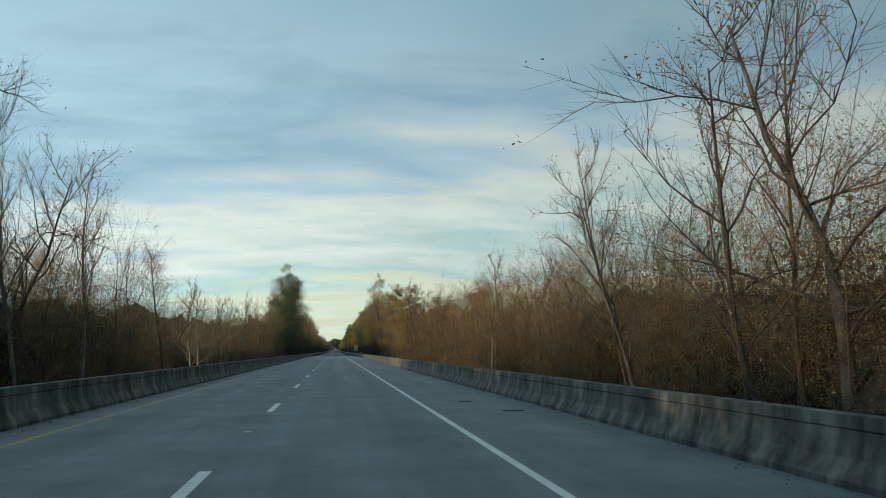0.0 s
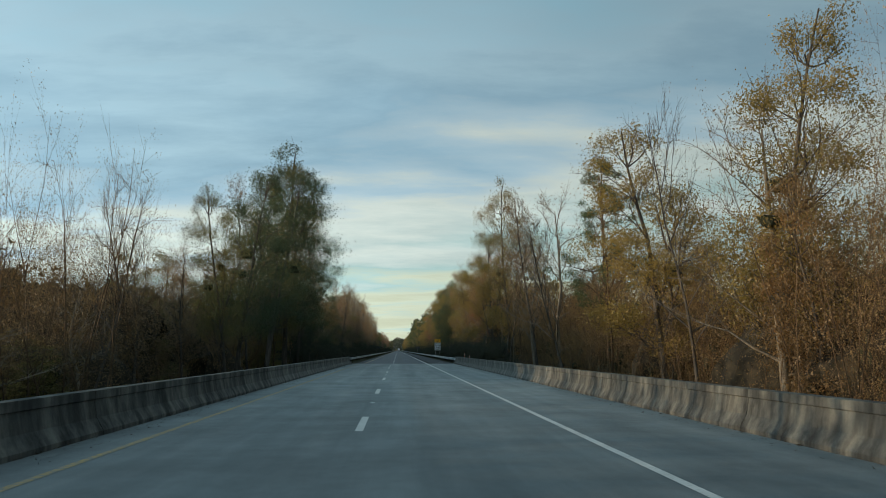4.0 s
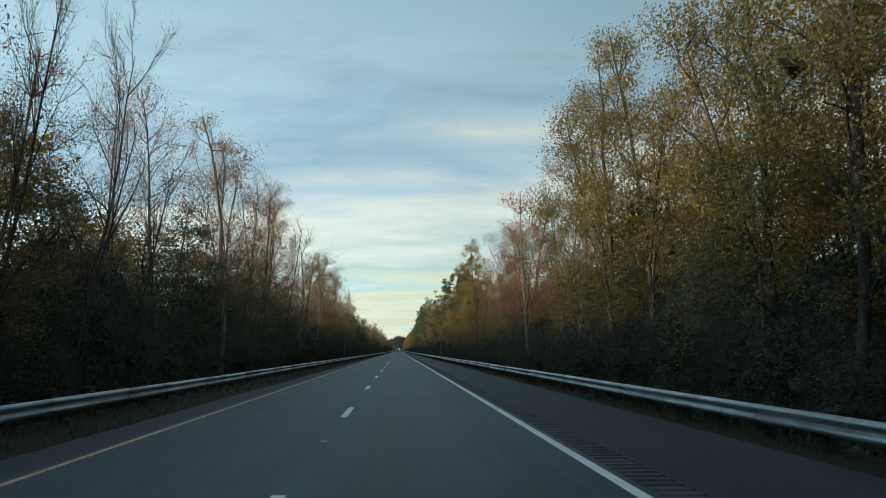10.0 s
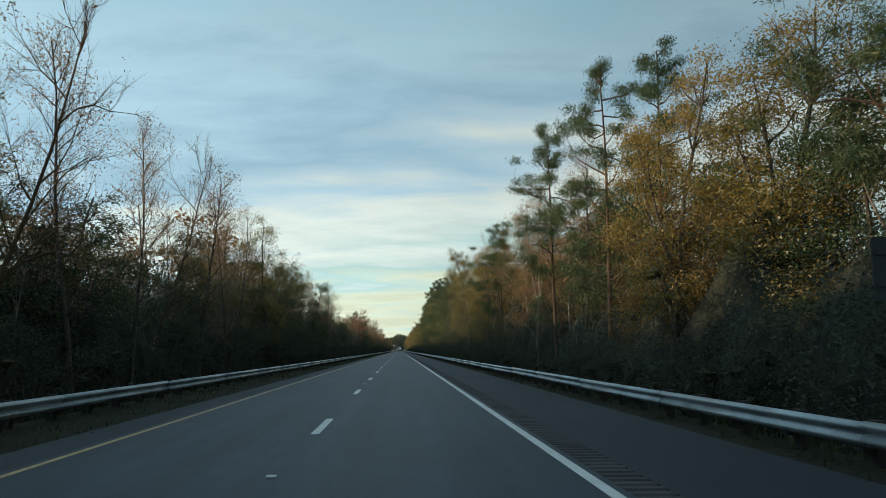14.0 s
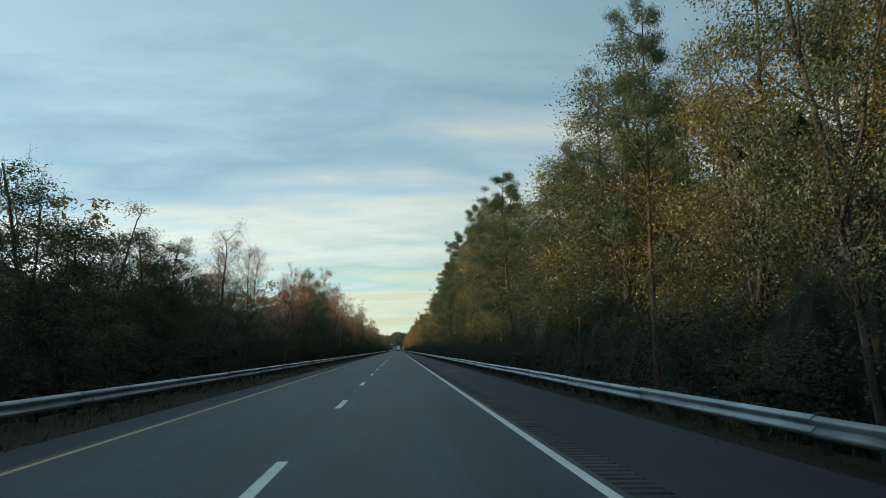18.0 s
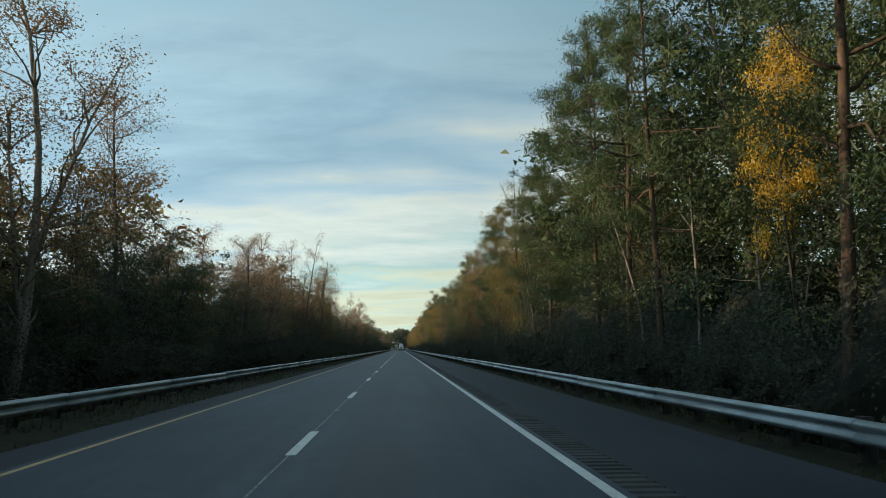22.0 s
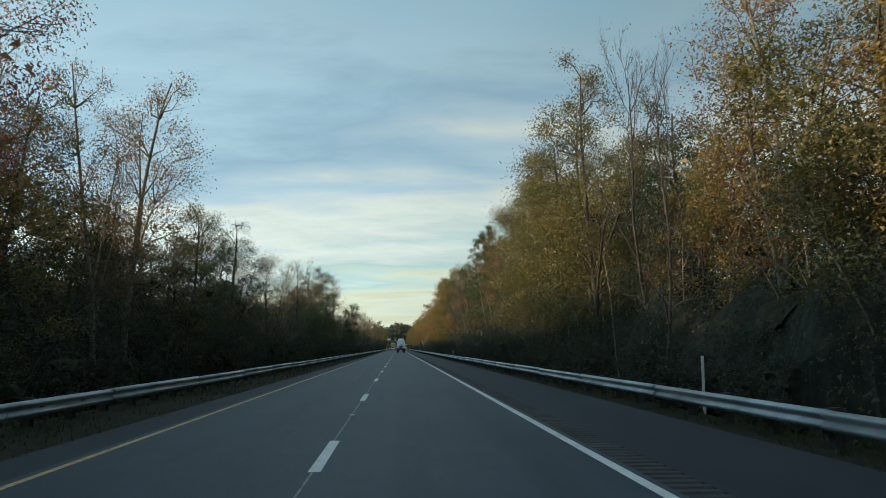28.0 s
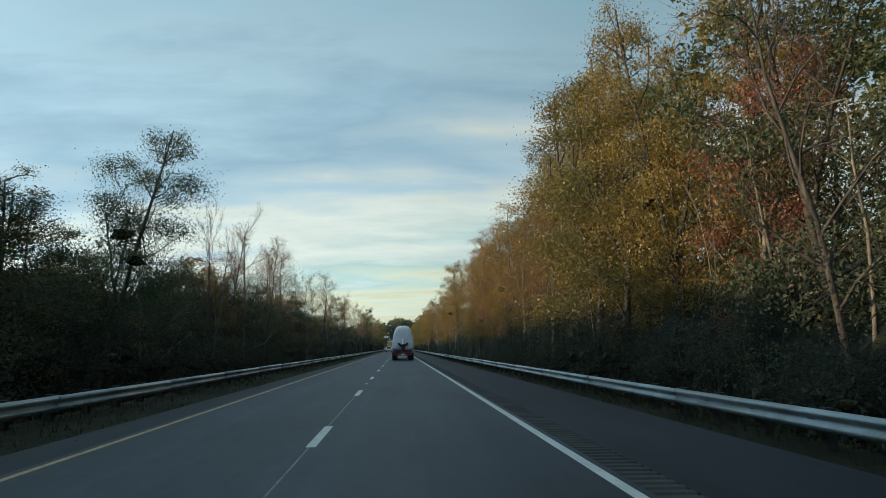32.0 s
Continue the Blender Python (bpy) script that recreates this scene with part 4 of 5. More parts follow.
def back_woods():
    """Crowns deep in the wood, one mass for each colour of leaf."""
    shapes = []
    for k in range(3):
        g = crowned(400 + k, 26, 0.16, 52, 0.15, 2.0, 0.9, sprigs=0)
        shapes.append((np.concatenate(g.cv), np.concatenate(g.hearts)))
    for (sign, letter), places in BACK.items():
        leaf, heart = [], []
        for i, (x, y, h) in enumerate(places):
            a = RNG.uniform(0, 6.28)
            c, q = math.cos(a), math.sin(a)
            m = np.array([[c, q, 0], [-q, c, 0], [0, 0, 1]]) * (h / 7.6, h / 7.6, h / 10) 
            for src, dst in zip(shapes[i % 3], (leaf, heart)):
                dst.append(src @ m + (x, y, -1.5))
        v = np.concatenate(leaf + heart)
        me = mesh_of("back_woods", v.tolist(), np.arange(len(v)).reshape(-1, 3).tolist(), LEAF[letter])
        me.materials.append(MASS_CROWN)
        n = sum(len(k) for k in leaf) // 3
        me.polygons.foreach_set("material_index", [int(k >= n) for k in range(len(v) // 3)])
        tagged(new("back_woods", me), "closed crowns deep in the wood, " + {"g": "golden", "o": "russet", "v": "olive", "d": "dark green", "p": "pine green", "s": "tan"}.get(letter, "brown"), "woods", kind="stuff")


def second_rows():
    """Closed rows of the wood behind the first trees, and of the thickets beside the bridge."""
    for sign, edge in ((1, 16.2), (-1, 13.6)):
        for row in (0, 1):
            y = 193.0 + row * 2
            while y < 1130:
                near = [t for t in EDGE if t[1] * sign > 0 and abs(t[2] - y) < 18] or EDGE[:3]
                pick = RNG.choice(near)
                if sign > 0:
                    letter = {"b": "d" if y > 480 else "v", "y": "v", "r": "o", "s": "v" if y > 480 else "o", "g": "v" if y > 480 else "g"}.get(pick[0], pick[0])
                    h = pick[3] * (RNG.uniform(0.64, 0.92) if row == 0 else RNG.uniform(0.84, 1.02)) * (0.75 if y < 238 else 0.8 if 268 < y < 460 else 1.18 if y > 985 else 1.0)
                else:
                    letter = RNG.choice("dddvs" if row == 0 else "dvsso")
                    h = pick[3] * (RNG.uniform(0.46, 0.66) if row == 0 else RNG.uniform(0.62, 0.86)) * (0.85 if y < 238 else 1.25 if y < 322 or 662 < y < 905 else 1.42 if 480 < y < 620 else 1.12 if y > 905 else 1.0)
                x = sign * (edge + row * 4.2 + RNG.uniform(-0.8, 0.8))
                if row == 0:
                    plant(letter, x, y, h, "inner wood", 1.1, True)
                else:
                    BACK.setdefault((sign, letter), []).append((x, y, h))
                y += RNG.uniform(3.9, 5.3) + row * 0.8
            y = -10.0 + row
            while y < 192:
                low = sign < 0 and 66.5 < y < 150
                if not (low and y < 78):
                    h = RNG.uniform(8.4, 10.6) + 1.2 * row if sign > 0 else RNG.uniform(6.0, 7.6) + row
                    # before y 30, out of view, median rows grow taller to shade the bridge
                    plant("t" if y < 70 or RNG.random() < 0.8 else RNG.choice("ov"), sign * (14.8 + row * 3.4 + RNG.uniform(-0.7, 0.7)), y, h * (0.6 if low else 1.8 if sign < 0 and y < 30 else 1.35 if sign < 0 and (y > 150 or y < 60) else 1.0), "bridge thickets", 1.0, True)
                y += RNG.uniform(2.5, 3.4) + row * 0.6
    # spreading bare trees over the bridge's edge, and a stand of them in the median
    for x, y, h, fat, form in ((13.4, 17.0, 16.0, 2.0, 2), (14.6, 21.5, 13.0, 1.8, 3), (13.2, 29.0, 11.5, 1.5, 3), (13.8, 55.0, 11.0, 1.8, 0), (14.6, 83.0, 10.0, 1.7, 2),
                               (13.2, 99.5, 12.5, 1.5, 2), (13.9, 112.0, 10.5, 1.6, 0), (14.4, 141.0, 13.0, 1.5, 1), (-13.0, 33.0, 15.5, 1.7, 0), (-14.5, 39.0, 14.0, 1.6, 2)):
        plant("b", x, y, h, "bridge trees", fat, form=form)
    for k in range(11):
        plant("t", -12.8 + RNG.uniform(-0.6, 0.6), 39.0 + 2.5 * k, RNG.uniform(5.6, 7.4), "bridge thickets", 1.0, True)
    # this median stand is added to keep the low sun off
    for k in range(22):
        plant("b", -RNG.uniform(13, 22), -14 + 2.8 * k, RNG.uniform(8.5, 11.5), "bridge trees", 1.2)
    # thin trees standing out of the growth of the median
    y = 78.0
    while y < 1120:
        if y < 150:
            plant("b", -12.2 + RNG.uniform(-1.6, 1.2), y, RNG.uniform(5.4, 7.6), "roadside trees", 1.25)
            y += RNG.uniform(2.0, 3.0)
        else:
            plant(RNG.choice("ssbso"), -12.6 + RNG.uniform(-1.2, 1.2), y, height_near(-1, y) * RNG.uniform(0.78, 1.08), "roadside trees")
            y += RNG.uniform(6.0, 9.5)


second_rows()
back_woods()


def undergrowth():
    """Shrubs along the verge, and thickets beside the bridge."""
    for sign in (1, -1):
        y = 199.0
        while y < 1075:
            x = sign * ((10.9 if sign > 0 else 9.5) + RNG.uniform(-0.5, 1.4))
            plant("h", x, y, RNG.uniform(2.8, 4.6), "undergrowth", 1.1)
            y += RNG.uniform(6.0, 10.0)
        y = -6.0
        while y < 192:
            if sign > 0 or not 65 < y < 78:
                plant("t", sign * (14.2 + RNG.uniform(-1, 1.5)), y, RNG.uniform(6.0, 7.4) + (1.5 if sign > 0 else 0.6), "undergrowth")
            y += RNG.uniform(4.0, 6.0)


undergrowth()


def leaf_mass(name, centres, per, spread, size, mat, label, seed, category="undergrowth", face=None):
    g = Grow(seed)
    c = np.repeat(centres, per, axis=0)
    g.leaves(c, spread, len(c), size, 1.5, face, 0.5)
    v = np.concatenate(g.cv)
    return tagged(new(name, mesh_of(name, v.tolist(), np.arange(len(v)).reshape(-1, 3).tolist(), mat)), label, category, kind="stuff")


def mounds(y, seed, scale=1.0):
    """Uneven height of the undergrowth along the road."""
    return (0.75 + 0.22 * np.sin(y * 0.31 * scale + seed) + 0.18 * np.sin(y * 0.73 * scale + seed * 2) + 0.14 * np.sin(y * 0.11 + seed * 3))


def ridge(name, sign, x, y0, y1, tops, mat, label, seed, half=2.6, ring=11, step=0.9, rugged=1.0):
    """A lumpy, closed mass of growth too thick to see into."""
    ys = np.arange(y0, y1 + 0.1, step)
    vs, fs = [], []
    for k, y in enumerate(ys):
        h = tops(float(y))
        for i in range(ring):
            a = math.pi * i / (ring - 1)
            px, pz = -half * math.cos(a), max(0.0, math.sin(a)) ** 0.6
            nz = noise.noise((px * 0.5, y * 0.35, seed)) + 0.7 * noise.noise((px * 1.3, y * 1.1, pz * 3 + seed)) + 0.5 * noise.noise((px * 3.0, y * 2.6, pz * 7 + seed))
            crown = rugged * noise.noise((y * 0.17, pz * 1.6, seed * 2))
            vs.append((sign * (x + px + 0.8 * nz - 2.0 * crown * (rugged > 1)), float(y) + 0.5 * nz, -2.6 + (h + 2.6) * pz * (1 + 0.16 * nz + 0.10 * crown)))
        if k:
            o = (k - 1) * ring
            fs += [(o + i, o + i + 1, o + ring + i + 1, o + ring + i) for i in range(ring - 1)]
    tagged(new(name, mesh_of(name, vs, fs, mat)), label, "undergrowth", kind="stuff")
    c = np.array(vs)
    return c[(c[:, 2] > -0.5) & (c[:, 1] < 1160)]


def bridge_top(sign):
    """Height of the thick growth beside the bridge; the median's has gaps that let the sun through."""
    def top(y):
        k = 0.85 + 0.2 * float(mounds(y, 2))
        if sign > 0:
            return (3.6 if y < 165 else 3.6 - 0.28 * (y - 165)) * k
        if 66.5 < y < 78:
            return -1.5
        if y < 66.5:
            return -1.5 + (3.8 * k + 1.5) * min(1.0, (66.5 - y) / 14) ** 0.7
        return (3.8 if y > 150 else 1.9) * k * min(1.0, max(0.0, (190 - y) / 15))
    return top


def far_woods():
    """The thick growth between and behind the rows, and the wood that closes the road far ahead."""
    rng = np.random.RandomState(5)
    for name, sign, edge in (("outer", 1, 10.6), ("inner", -1, 9.2)):
        # leafy tangle of the forest edge
        n = 9500
        y = rng.uniform(198, 1150, n)
        dx = rng.uniform(0, 1, n) ** 1.6 * 6.5
        top = (8.6 if sign > 0 else 6.6) * mounds(y, sign) * (0.62 + 0.38 * np.minimum(1, dx / 3.0)) + 0.5
        z = -1.3 + (top + 1.3) * rng.uniform(0, 1, n) ** 0.8
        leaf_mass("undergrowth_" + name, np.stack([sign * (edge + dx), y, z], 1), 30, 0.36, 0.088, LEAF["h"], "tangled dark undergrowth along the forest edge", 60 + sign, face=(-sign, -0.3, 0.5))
        skin = ridge("thick_growth_" + name, sign, edge + 4.6, 196, 1640, lambda y: min(1.0, (y - 194) / 25.0) * (4.6 if sign > 0 else 4.0) * float(mounds(y, sign)) + 0.4, MASS_DARK, "lumpy closed growth coloured dark for the shade under the trees", 3.0 + sign)
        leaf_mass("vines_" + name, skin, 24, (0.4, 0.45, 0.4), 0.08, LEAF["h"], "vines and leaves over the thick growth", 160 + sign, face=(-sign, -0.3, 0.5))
        # the median's belt is added out of sight to block the low sun
        deep = (lambda y: 6.0 * (0.6 + 0.4 * float(mounds(y, 4)))) if sign > 0 else (lambda y: min(1.0, max(0.0, (y - 140) / 30)) * 10.5 * (0.80 + 0.22 * float(mounds(y, 4, 0.5))))
        skin = ridge("deep_growth_" + name, sign, 27.0 if sign > 0 else 44.0, 215 if sign > 0 else 140, 1640, deep, MASS_DARK, "lumpy mass coloured dark for the shade deep in the forest", 8.0 + sign)
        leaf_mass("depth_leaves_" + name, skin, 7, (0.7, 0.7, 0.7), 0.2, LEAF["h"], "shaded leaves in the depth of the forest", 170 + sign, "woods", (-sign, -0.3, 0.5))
        skin = ridge("bridge_growth_" + name, sign, 17.5 if sign > 0 else 16.2, -80, 188, bridge_top(sign), MASS_DRY, "thick dry growth beside the bridge, coloured dark for its inner shade", 12.0 + sign, 2.8, 17, 0.7, 1.6)
        skin = skin[(skin[:, 1] > -25) & (np.abs(skin[:, 0]) < 20.5)]
        g = Grow(185 + sign)
        crest = skin[np.abs(skin[:, 0]) > 15.5]
        for q in np.concatenate([skin, np.repeat(crest, 3, axis=0)]):
            pp, _ = g.path(q + g.r.normal(0, 0.4, 3), (g.r.normal(0, 0.8), g.r.normal(0, 0.8), 1), g.r.uniform(0.4, 1.3), 1, 0.1)
            g.limb(pp, 0.008, 0.003, 3)
        tagged(new("dry_twigs_" + name, mesh_of("dry_twigs", np.concatenate(g.lv).tolist(), g.lf, TWIG)), "fine dry twigs over the growth beside the bridge", "undergrowth", kind="stuff")
        leaf_mass("dry_vines_" + name, skin, 38, (0.5, 0.5, 0.6), 0.06, LEAF["t"], "dry leaves over the growth beside the bridge", 180 + sign)
        # tangle of dry twigs and leaves beside the bridge
        n = 9000
        y = rng.uniform(-15, 196, n)
        dx = rng.uniform(0, 12, n)
        top = (8.0 if sign > 0 else 7.0) * (0.9 + 0.25 * mounds(y, 2 + sign)) - 1.0
        z = -2.0 + (top + 2.0) * rng.uniform(0, 1, n)
        c = np.stack([sign * (12.5 + dx), y, z], 1)
        if sign < 0:
            c = c[~((c[:, 1] > 66.5) & (c[:, 1] < 77))]
        leaf_mass("thicket_tangle_" + name, c, 20, 0.45, 0.058, LEAF["t"], "dry tan leaves of the thicket beside the bridge", 70 + sign)
        g = Grow(80 + sign)
        for q in c[::1]:
            pp, _ = g.path(q, (g.r.normal(0, 0.8), g.r.normal(0, 0.8), 1), g.r.uniform(0.5, 1.7), 1, 0.1)
            g.limb(pp, 0.009, 0.003, 3)
        tagged(new("thicket_twigs_" + name, mesh_of("thicket_twigs", np.concatenate(g.lv).tolist(), g.lf, TWIG)), "dry upright twigs of the thicket beside the bridge", "undergrowth", kind="stuff")
        # dark depth of the wood
        n = 15000
        y = rng.uniform(-30, 1640, n)
        x = sign * rng.uniform(24, 40, n)
        top = np.interp(y, [-30, 150, 220, 500, 560, 760, 1640], [6.0, 6.5, 8.5, 8, 6.5, 6.5, 8] if sign < 0 else [7.0, 8.5, 12, 13, 13, 13, 11]) * (0.75 + 0.3 * mounds(y, 5))
        z = -1.6 + (top + 1.6) * rng.uniform(0, 1, n) ** 0.85
        if sign < 0:
            keep = (y > 152) | (y < 62) | ((z < 1.2) & (y > 78))
            x, y, z = x[keep], y[keep], z[keep]
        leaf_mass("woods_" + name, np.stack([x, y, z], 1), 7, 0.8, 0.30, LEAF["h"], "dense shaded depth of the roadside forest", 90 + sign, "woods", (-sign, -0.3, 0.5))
        # thin stems standing between the larger trees
        g = Grow(100 + sign)
        for k in range(430):
            yy = 196 + 930 * (k + g.r.rand()) / 430
            h = height_near(sign, yy) * g.r.uniform(0.55, 0.95)
            pp, d = g.path((sign * g.r.uniform(12.5, 24), yy, -1.4), (g.r.normal(0, 0.09), g.r.normal(0, 0.09), 1), h, 5, 0.06)
            g.limb(pp, g.r.uniform(0.05, 0.12), 0.02, 4)
            for j in range(3, 6):
                for q in range(2):
                    ww, _ = g.path(pp[j], d + g.r.normal(0, 0.5, 3), g.r.uniform(0.8, 2.2), 2, 0.15, 0.05)
                    g.limb(ww, 0.025, 0.006, 3)
        tagged(new("sapling_stems_" + name, mesh_of("sapling_stems", np.concatenate(g.lv).tolist(), g.lf, BARK_PALE, True)), "thin pale sapling stems within the wood", "woods", kind="stuff")
    n = 9000
    x = rng.uniform(-190, 190, n)
    y = 1650 + rng.uniform(0, 60, n)
    top = 23 + 5 * np.sin(x * 0.05) + 3 * np.sin(x * 0.21 + 2) + np.abs(x) * 0.01
    z = -1 + (top + 1) * rng.uniform(0, 1, n) ** 0.8
    leaf_mass("far_woods", np.stack([x, y, z], 1), 6, 1.2, 1.6, LEAF["f"], "distant autumn woods closing the end of the road", 120, "woods")


far_woods()


# ---- grass and litter along the verges ----
def verge_grass():
    rng = np.random.RandomState(21)
    for name, sign, x0, x1 in (("outer", 1, 6.7, 9.6), ("inner", -1, 4.1, 7.8)):
        n = 60000
        y = rng.uniform(204, 1110, n)
        x = x0 + (x1 - x0) * rng.uniform(0, 1, n) ** 1.3
        tuft = np.sin(y * 1.7 + x * 2) + np.sin(y * 0.37) + rng.normal(0, 0.6, n)
        keep = tuft > -0.3
        x, y = x[keep], y[keep]
        z = np.array([ground_level(sign * a, b) for a, b in zip(x, y)]) - 0.02
        h = rng.uniform(0.05, 0.26, len(x)) * np.minimum(1, 0.35 + 0.65 * (x - x0)) * (1 + 1.2 * (rng.rand(len(x)) > 0.93))
        a = rng.uniform(0, 6.28, len(x))
        lean = rng.normal(0, 0.35, (len(x), 2)) * h[:, None]
        w = 0.014 + 0.012 * rng.rand(len(x))
        base = np.stack([sign * x, y, z], 1)
        off = np.stack([np.cos(a) * w, np.sin(a) * w, 0 * a], 1)
        tip = base + np.stack([lean[:, 0], lean[:, 1], h], 1)
        v = np.stack([base - off, base + off, tip], 1).reshape(-1, 3)
        tagged(new("grass_" + name, mesh_of("grass", v.tolist(), np.arange(len(v)).reshape(-1, 3).tolist(), GRASS)), "dry tan and green grass along the verge", "grass", kind="stuff")
    # fallen leaves and grit gathered along the barriers and rails
    for name, x0, x1, y0, y1, n in (("barrier_outer", 6.2, 6.7, -20, 199, 2600), ("barrier_inner", -4.62, -4.05, -20, 199, 3200), ("rail_outer", 6.3, 7.4, 201, 1110, 7000), ("rail_inner", -4.75, -3.75, 204, 1110, 9000)):
        edge = x1 if x0 > 0 else x0
        k = rng.rand(n) ** 2
        c = np.stack([edge + ((x0 + x1 - edge) - edge) * k, rng.uniform(y0, y1, n), np.full(n, 0.012)], 1)
        d = rng.normal(0, 1, (n, 3)) * (1, 1, 0.25)
        d /= np.linalg.norm(d, axis=1)[:, None]
        s = rng.uniform(0.02, 0.06, (n, 1))
        q = np.cross(d, (0, 0, 1.0)) * s * 0.6
        v = np.stack([c - d * s, c + q, c + d * s], 1).reshape(-1, 3)
        v[:, 2] = np.maximum(v[:, 2], 0.003)
        tagged(new("leaf_litter_" + name, mesh_of("leaf_litter", v.tolist(), np.arange(len(v)).reshape(-1, 3).tolist(), LITTER)), "dark fallen leaves and grit along the road edge", "leaf litter", kind="stuff")


verge_grass()


# ---- signs and posts ----
def lettering(words, size, x, z, parent, name, mat, y=-0.016):
    cu = bpy.data.curves.new(name, "FONT")
    cu.body, cu.size, cu.align_x, cu.align_y = words, size, "CENTER", "CENTER"
    cu.extrude, cu.offset = 0.0015, 0.004
    tmp = new(name, cu)
    me = bpy.data.meshes.new_from_object(tmp.evaluated_get(bpy.context.evaluated_depsgraph_get()))
    bpy.data.objects.remove(tmp)
    me.materials.clear()
    me.materials.append(mat)
    ob = piece(name, me, parent, pose(x, y, z, 90))
    return ob


def frame_bars(x0, x1, z0, z1, w, y):
    bm = bmesh.new()
    for a, b, c, d in ((x0, x1, z0, z0 + w), (x0, x1, z1 - w, z1), (x0, x0 + w, z0 + w, z1 - w), (x1 - w, x1, z0 + w, z1 - w)):
        box(bm, a, b, y - 0.002, y, c, d)
    return bm


def law_sign(x, y):
    """Two plates on two steel posts."""
    sign = thing("road_sign", "white road sign with yellow state law plate on steel posts", "road sign", at=pose(x, y, 0, 0, 0, 0))
    g = ground_level(x, y)
    for px in (-0.42, 0.42):
        part("post", boxed(px - 0.035, px + 0.035, 0.012, 0.07, g - 0.4, 2.0, 0.004), POST_STEEL, sign)
    white = part("plate", boxed(-0.61, 0.61, -0.006, 0.006, 1.42, 2.96, 0.002), SIGN_WHITE, sign, "white rectangular plate")
    part("border", frame_bars(-0.585, 0.585, 1.45, 2.935, 0.022, -0.008), SIGN_BLACK, white)
    for words, z in (("SLOWER", 2.70), ("TRAFFIC", 2.36), ("MOVE", 2.02), ("RIGHT", 1.68)):
        lettering(words, 0.27, 0, z, white, "lettering", SIGN_BLACK)
    yellow = part("plate", boxed(-0.61, 0.61, -0.006, 0.006, 2.98, 3.63, 0.002), SIGN_YELLOW, sign, "yellow rectangular plate")
    part("border", frame_bars(-0.585, 0.585, 3.005, 3.605, 0.022, -0.008), SIGN_BLACK, yellow)
    for words, z in (("STATE", 3.44), ("LAW", 3.17)):
        lettering(words, 0.24, 0, z, yellow, "lettering", SIGN_BLACK)
    return sign


law_sign(8.35, 267.2)


def sign_from_behind(x, y, w, h, base, posts, label):
    """A dark plate seen from its back, on thin posts."""
    s = thing("sign_board", label, "road sign", "signs seen from behind", at=pose(x, y, 0))
    g = ground_level(x, y)
    for p in posts:
        part("post", boxed(p - 0.035, p + 0.035, -0.05, 0.02, g - 0.4, base + h * 0.6, 0.004), POST_STEEL, s)
    back = part("plate", boxed(-w / 2, w / 2, 0.025, 0.04, base, base + h, 0.004), SIGN_BACK, s, "dark unpainted back of the plate")
    for z in (base + h * 0.25, base + h * 0.75):
        part("brace", boxed(-w / 2 + 0.05, w / 2 - 0.05, -0.0, 0.024, z - 0.025, z + 0.025), SIGN_BACK, back)
    return s


sign_from_behind(8.6, 429.5, 1.7, 0.85, 2.1, (0.0,), "dark blank back of a road sign on one post")
sign_from_behind(-7.9, 429.0, 2.2, 0.8, 2.2, (-0.3,), "dark blank back of a median road sign on one post")


def delineator(x, y, h, colour, label):
    d = thing("marker_post", label, "marker post", "marker posts", at=pose(x, y, ground_level(x, y)))
    bm = bmesh.new()
    box(bm, -0.036, 0.036, -0.015, 0.015, -0.3, h, 0.01)
    part("post", bm, colour, d)
    part("reflector", boxed(-0.03, 0.03, -0.021, -0.0155, h - 0.22, h - 0.06), SIGN_WHITE, d, "white reflective patch")


ORANGE_POST = plain("orange_post_plastic", (0.55, 0.20, 0.10), 0.5)
WHITE_POST = plain("white_post_plastic", (0.62, 0.62, 0.58), 0.5)
delineator(7.75, 198.5, 1.25, ORANGE_POST, "slim orange plastic marker post at the bridge end")
delineator(7.9, 194.5, 1.05, ORANGE_POST, "short orange marker post with a white cap")
delineator(8.6, 894.2, 1.5, WHITE_POST, "slim white marker post behind the guard rail")
delineator(8.4, 980.0, 1.2, WHITE_POST, "slim white marker post behind the guard rail")


# ---- vehicles ----
RUBBER = plain("tyre_rubber", (0.018, 0.018, 0.018), 0.9)
CHROME = plain("polished_aluminium", (0.55, 0.56, 0.57), 0.25, 0.9)
TANK_WHITE = plain("white_tank_paint", (0.72, 0.77, 0.84), 0.4)
DARK_METAL = plain("dark_chassis_metal", (0.03, 0.03, 0.033), 0.6, 0.4)
RED_LAMP = glow("red_tail_lamp", (0.55, 0.03, 0.04), 0.35)
RED_PLATE = plain("red_reflective_tape", (0.20, 0.03, 0.04), 0.5)
CAR_WHITE = plain("white_car_paint", (0.60, 0.62, 0.64), 0.25)
CAB_BLUE = plain("blue_grey_cab_paint", (0.10, 0.13, 0.18), 0.3)
YELLOW_BOX = plain("dull_yellow_box_paint", (0.36, 0.33, 0.14), 0.5)
GLASS = plain("dark_window_glass", (0.015, 0.02, 0.022), 0.08, 0.0, 0.8)


def wheel(parent, x, y, r, w, double=False):
    bm = bmesh.new()
    rod(bm, (x - w / 2, y, r), (x + w / 2, y, r), r, 28)
    bmesh.ops.bevel(bm, geom=[e for e in bm.edges if abs((e.verts[0].co - e.verts[1].co).x) < 1e-4 and len(e.link_faces) == 2], offset=0.03, segments=2, affect="EDGES")
    wh = part("wheel", bm, RUBBER, parent)
    part("rim", rod(bmesh.new(), (x - w / 2 - 0.005, y, r), (x + w / 2 + 0.005, y, r), r * 0.55, 20), CHROME, wh)


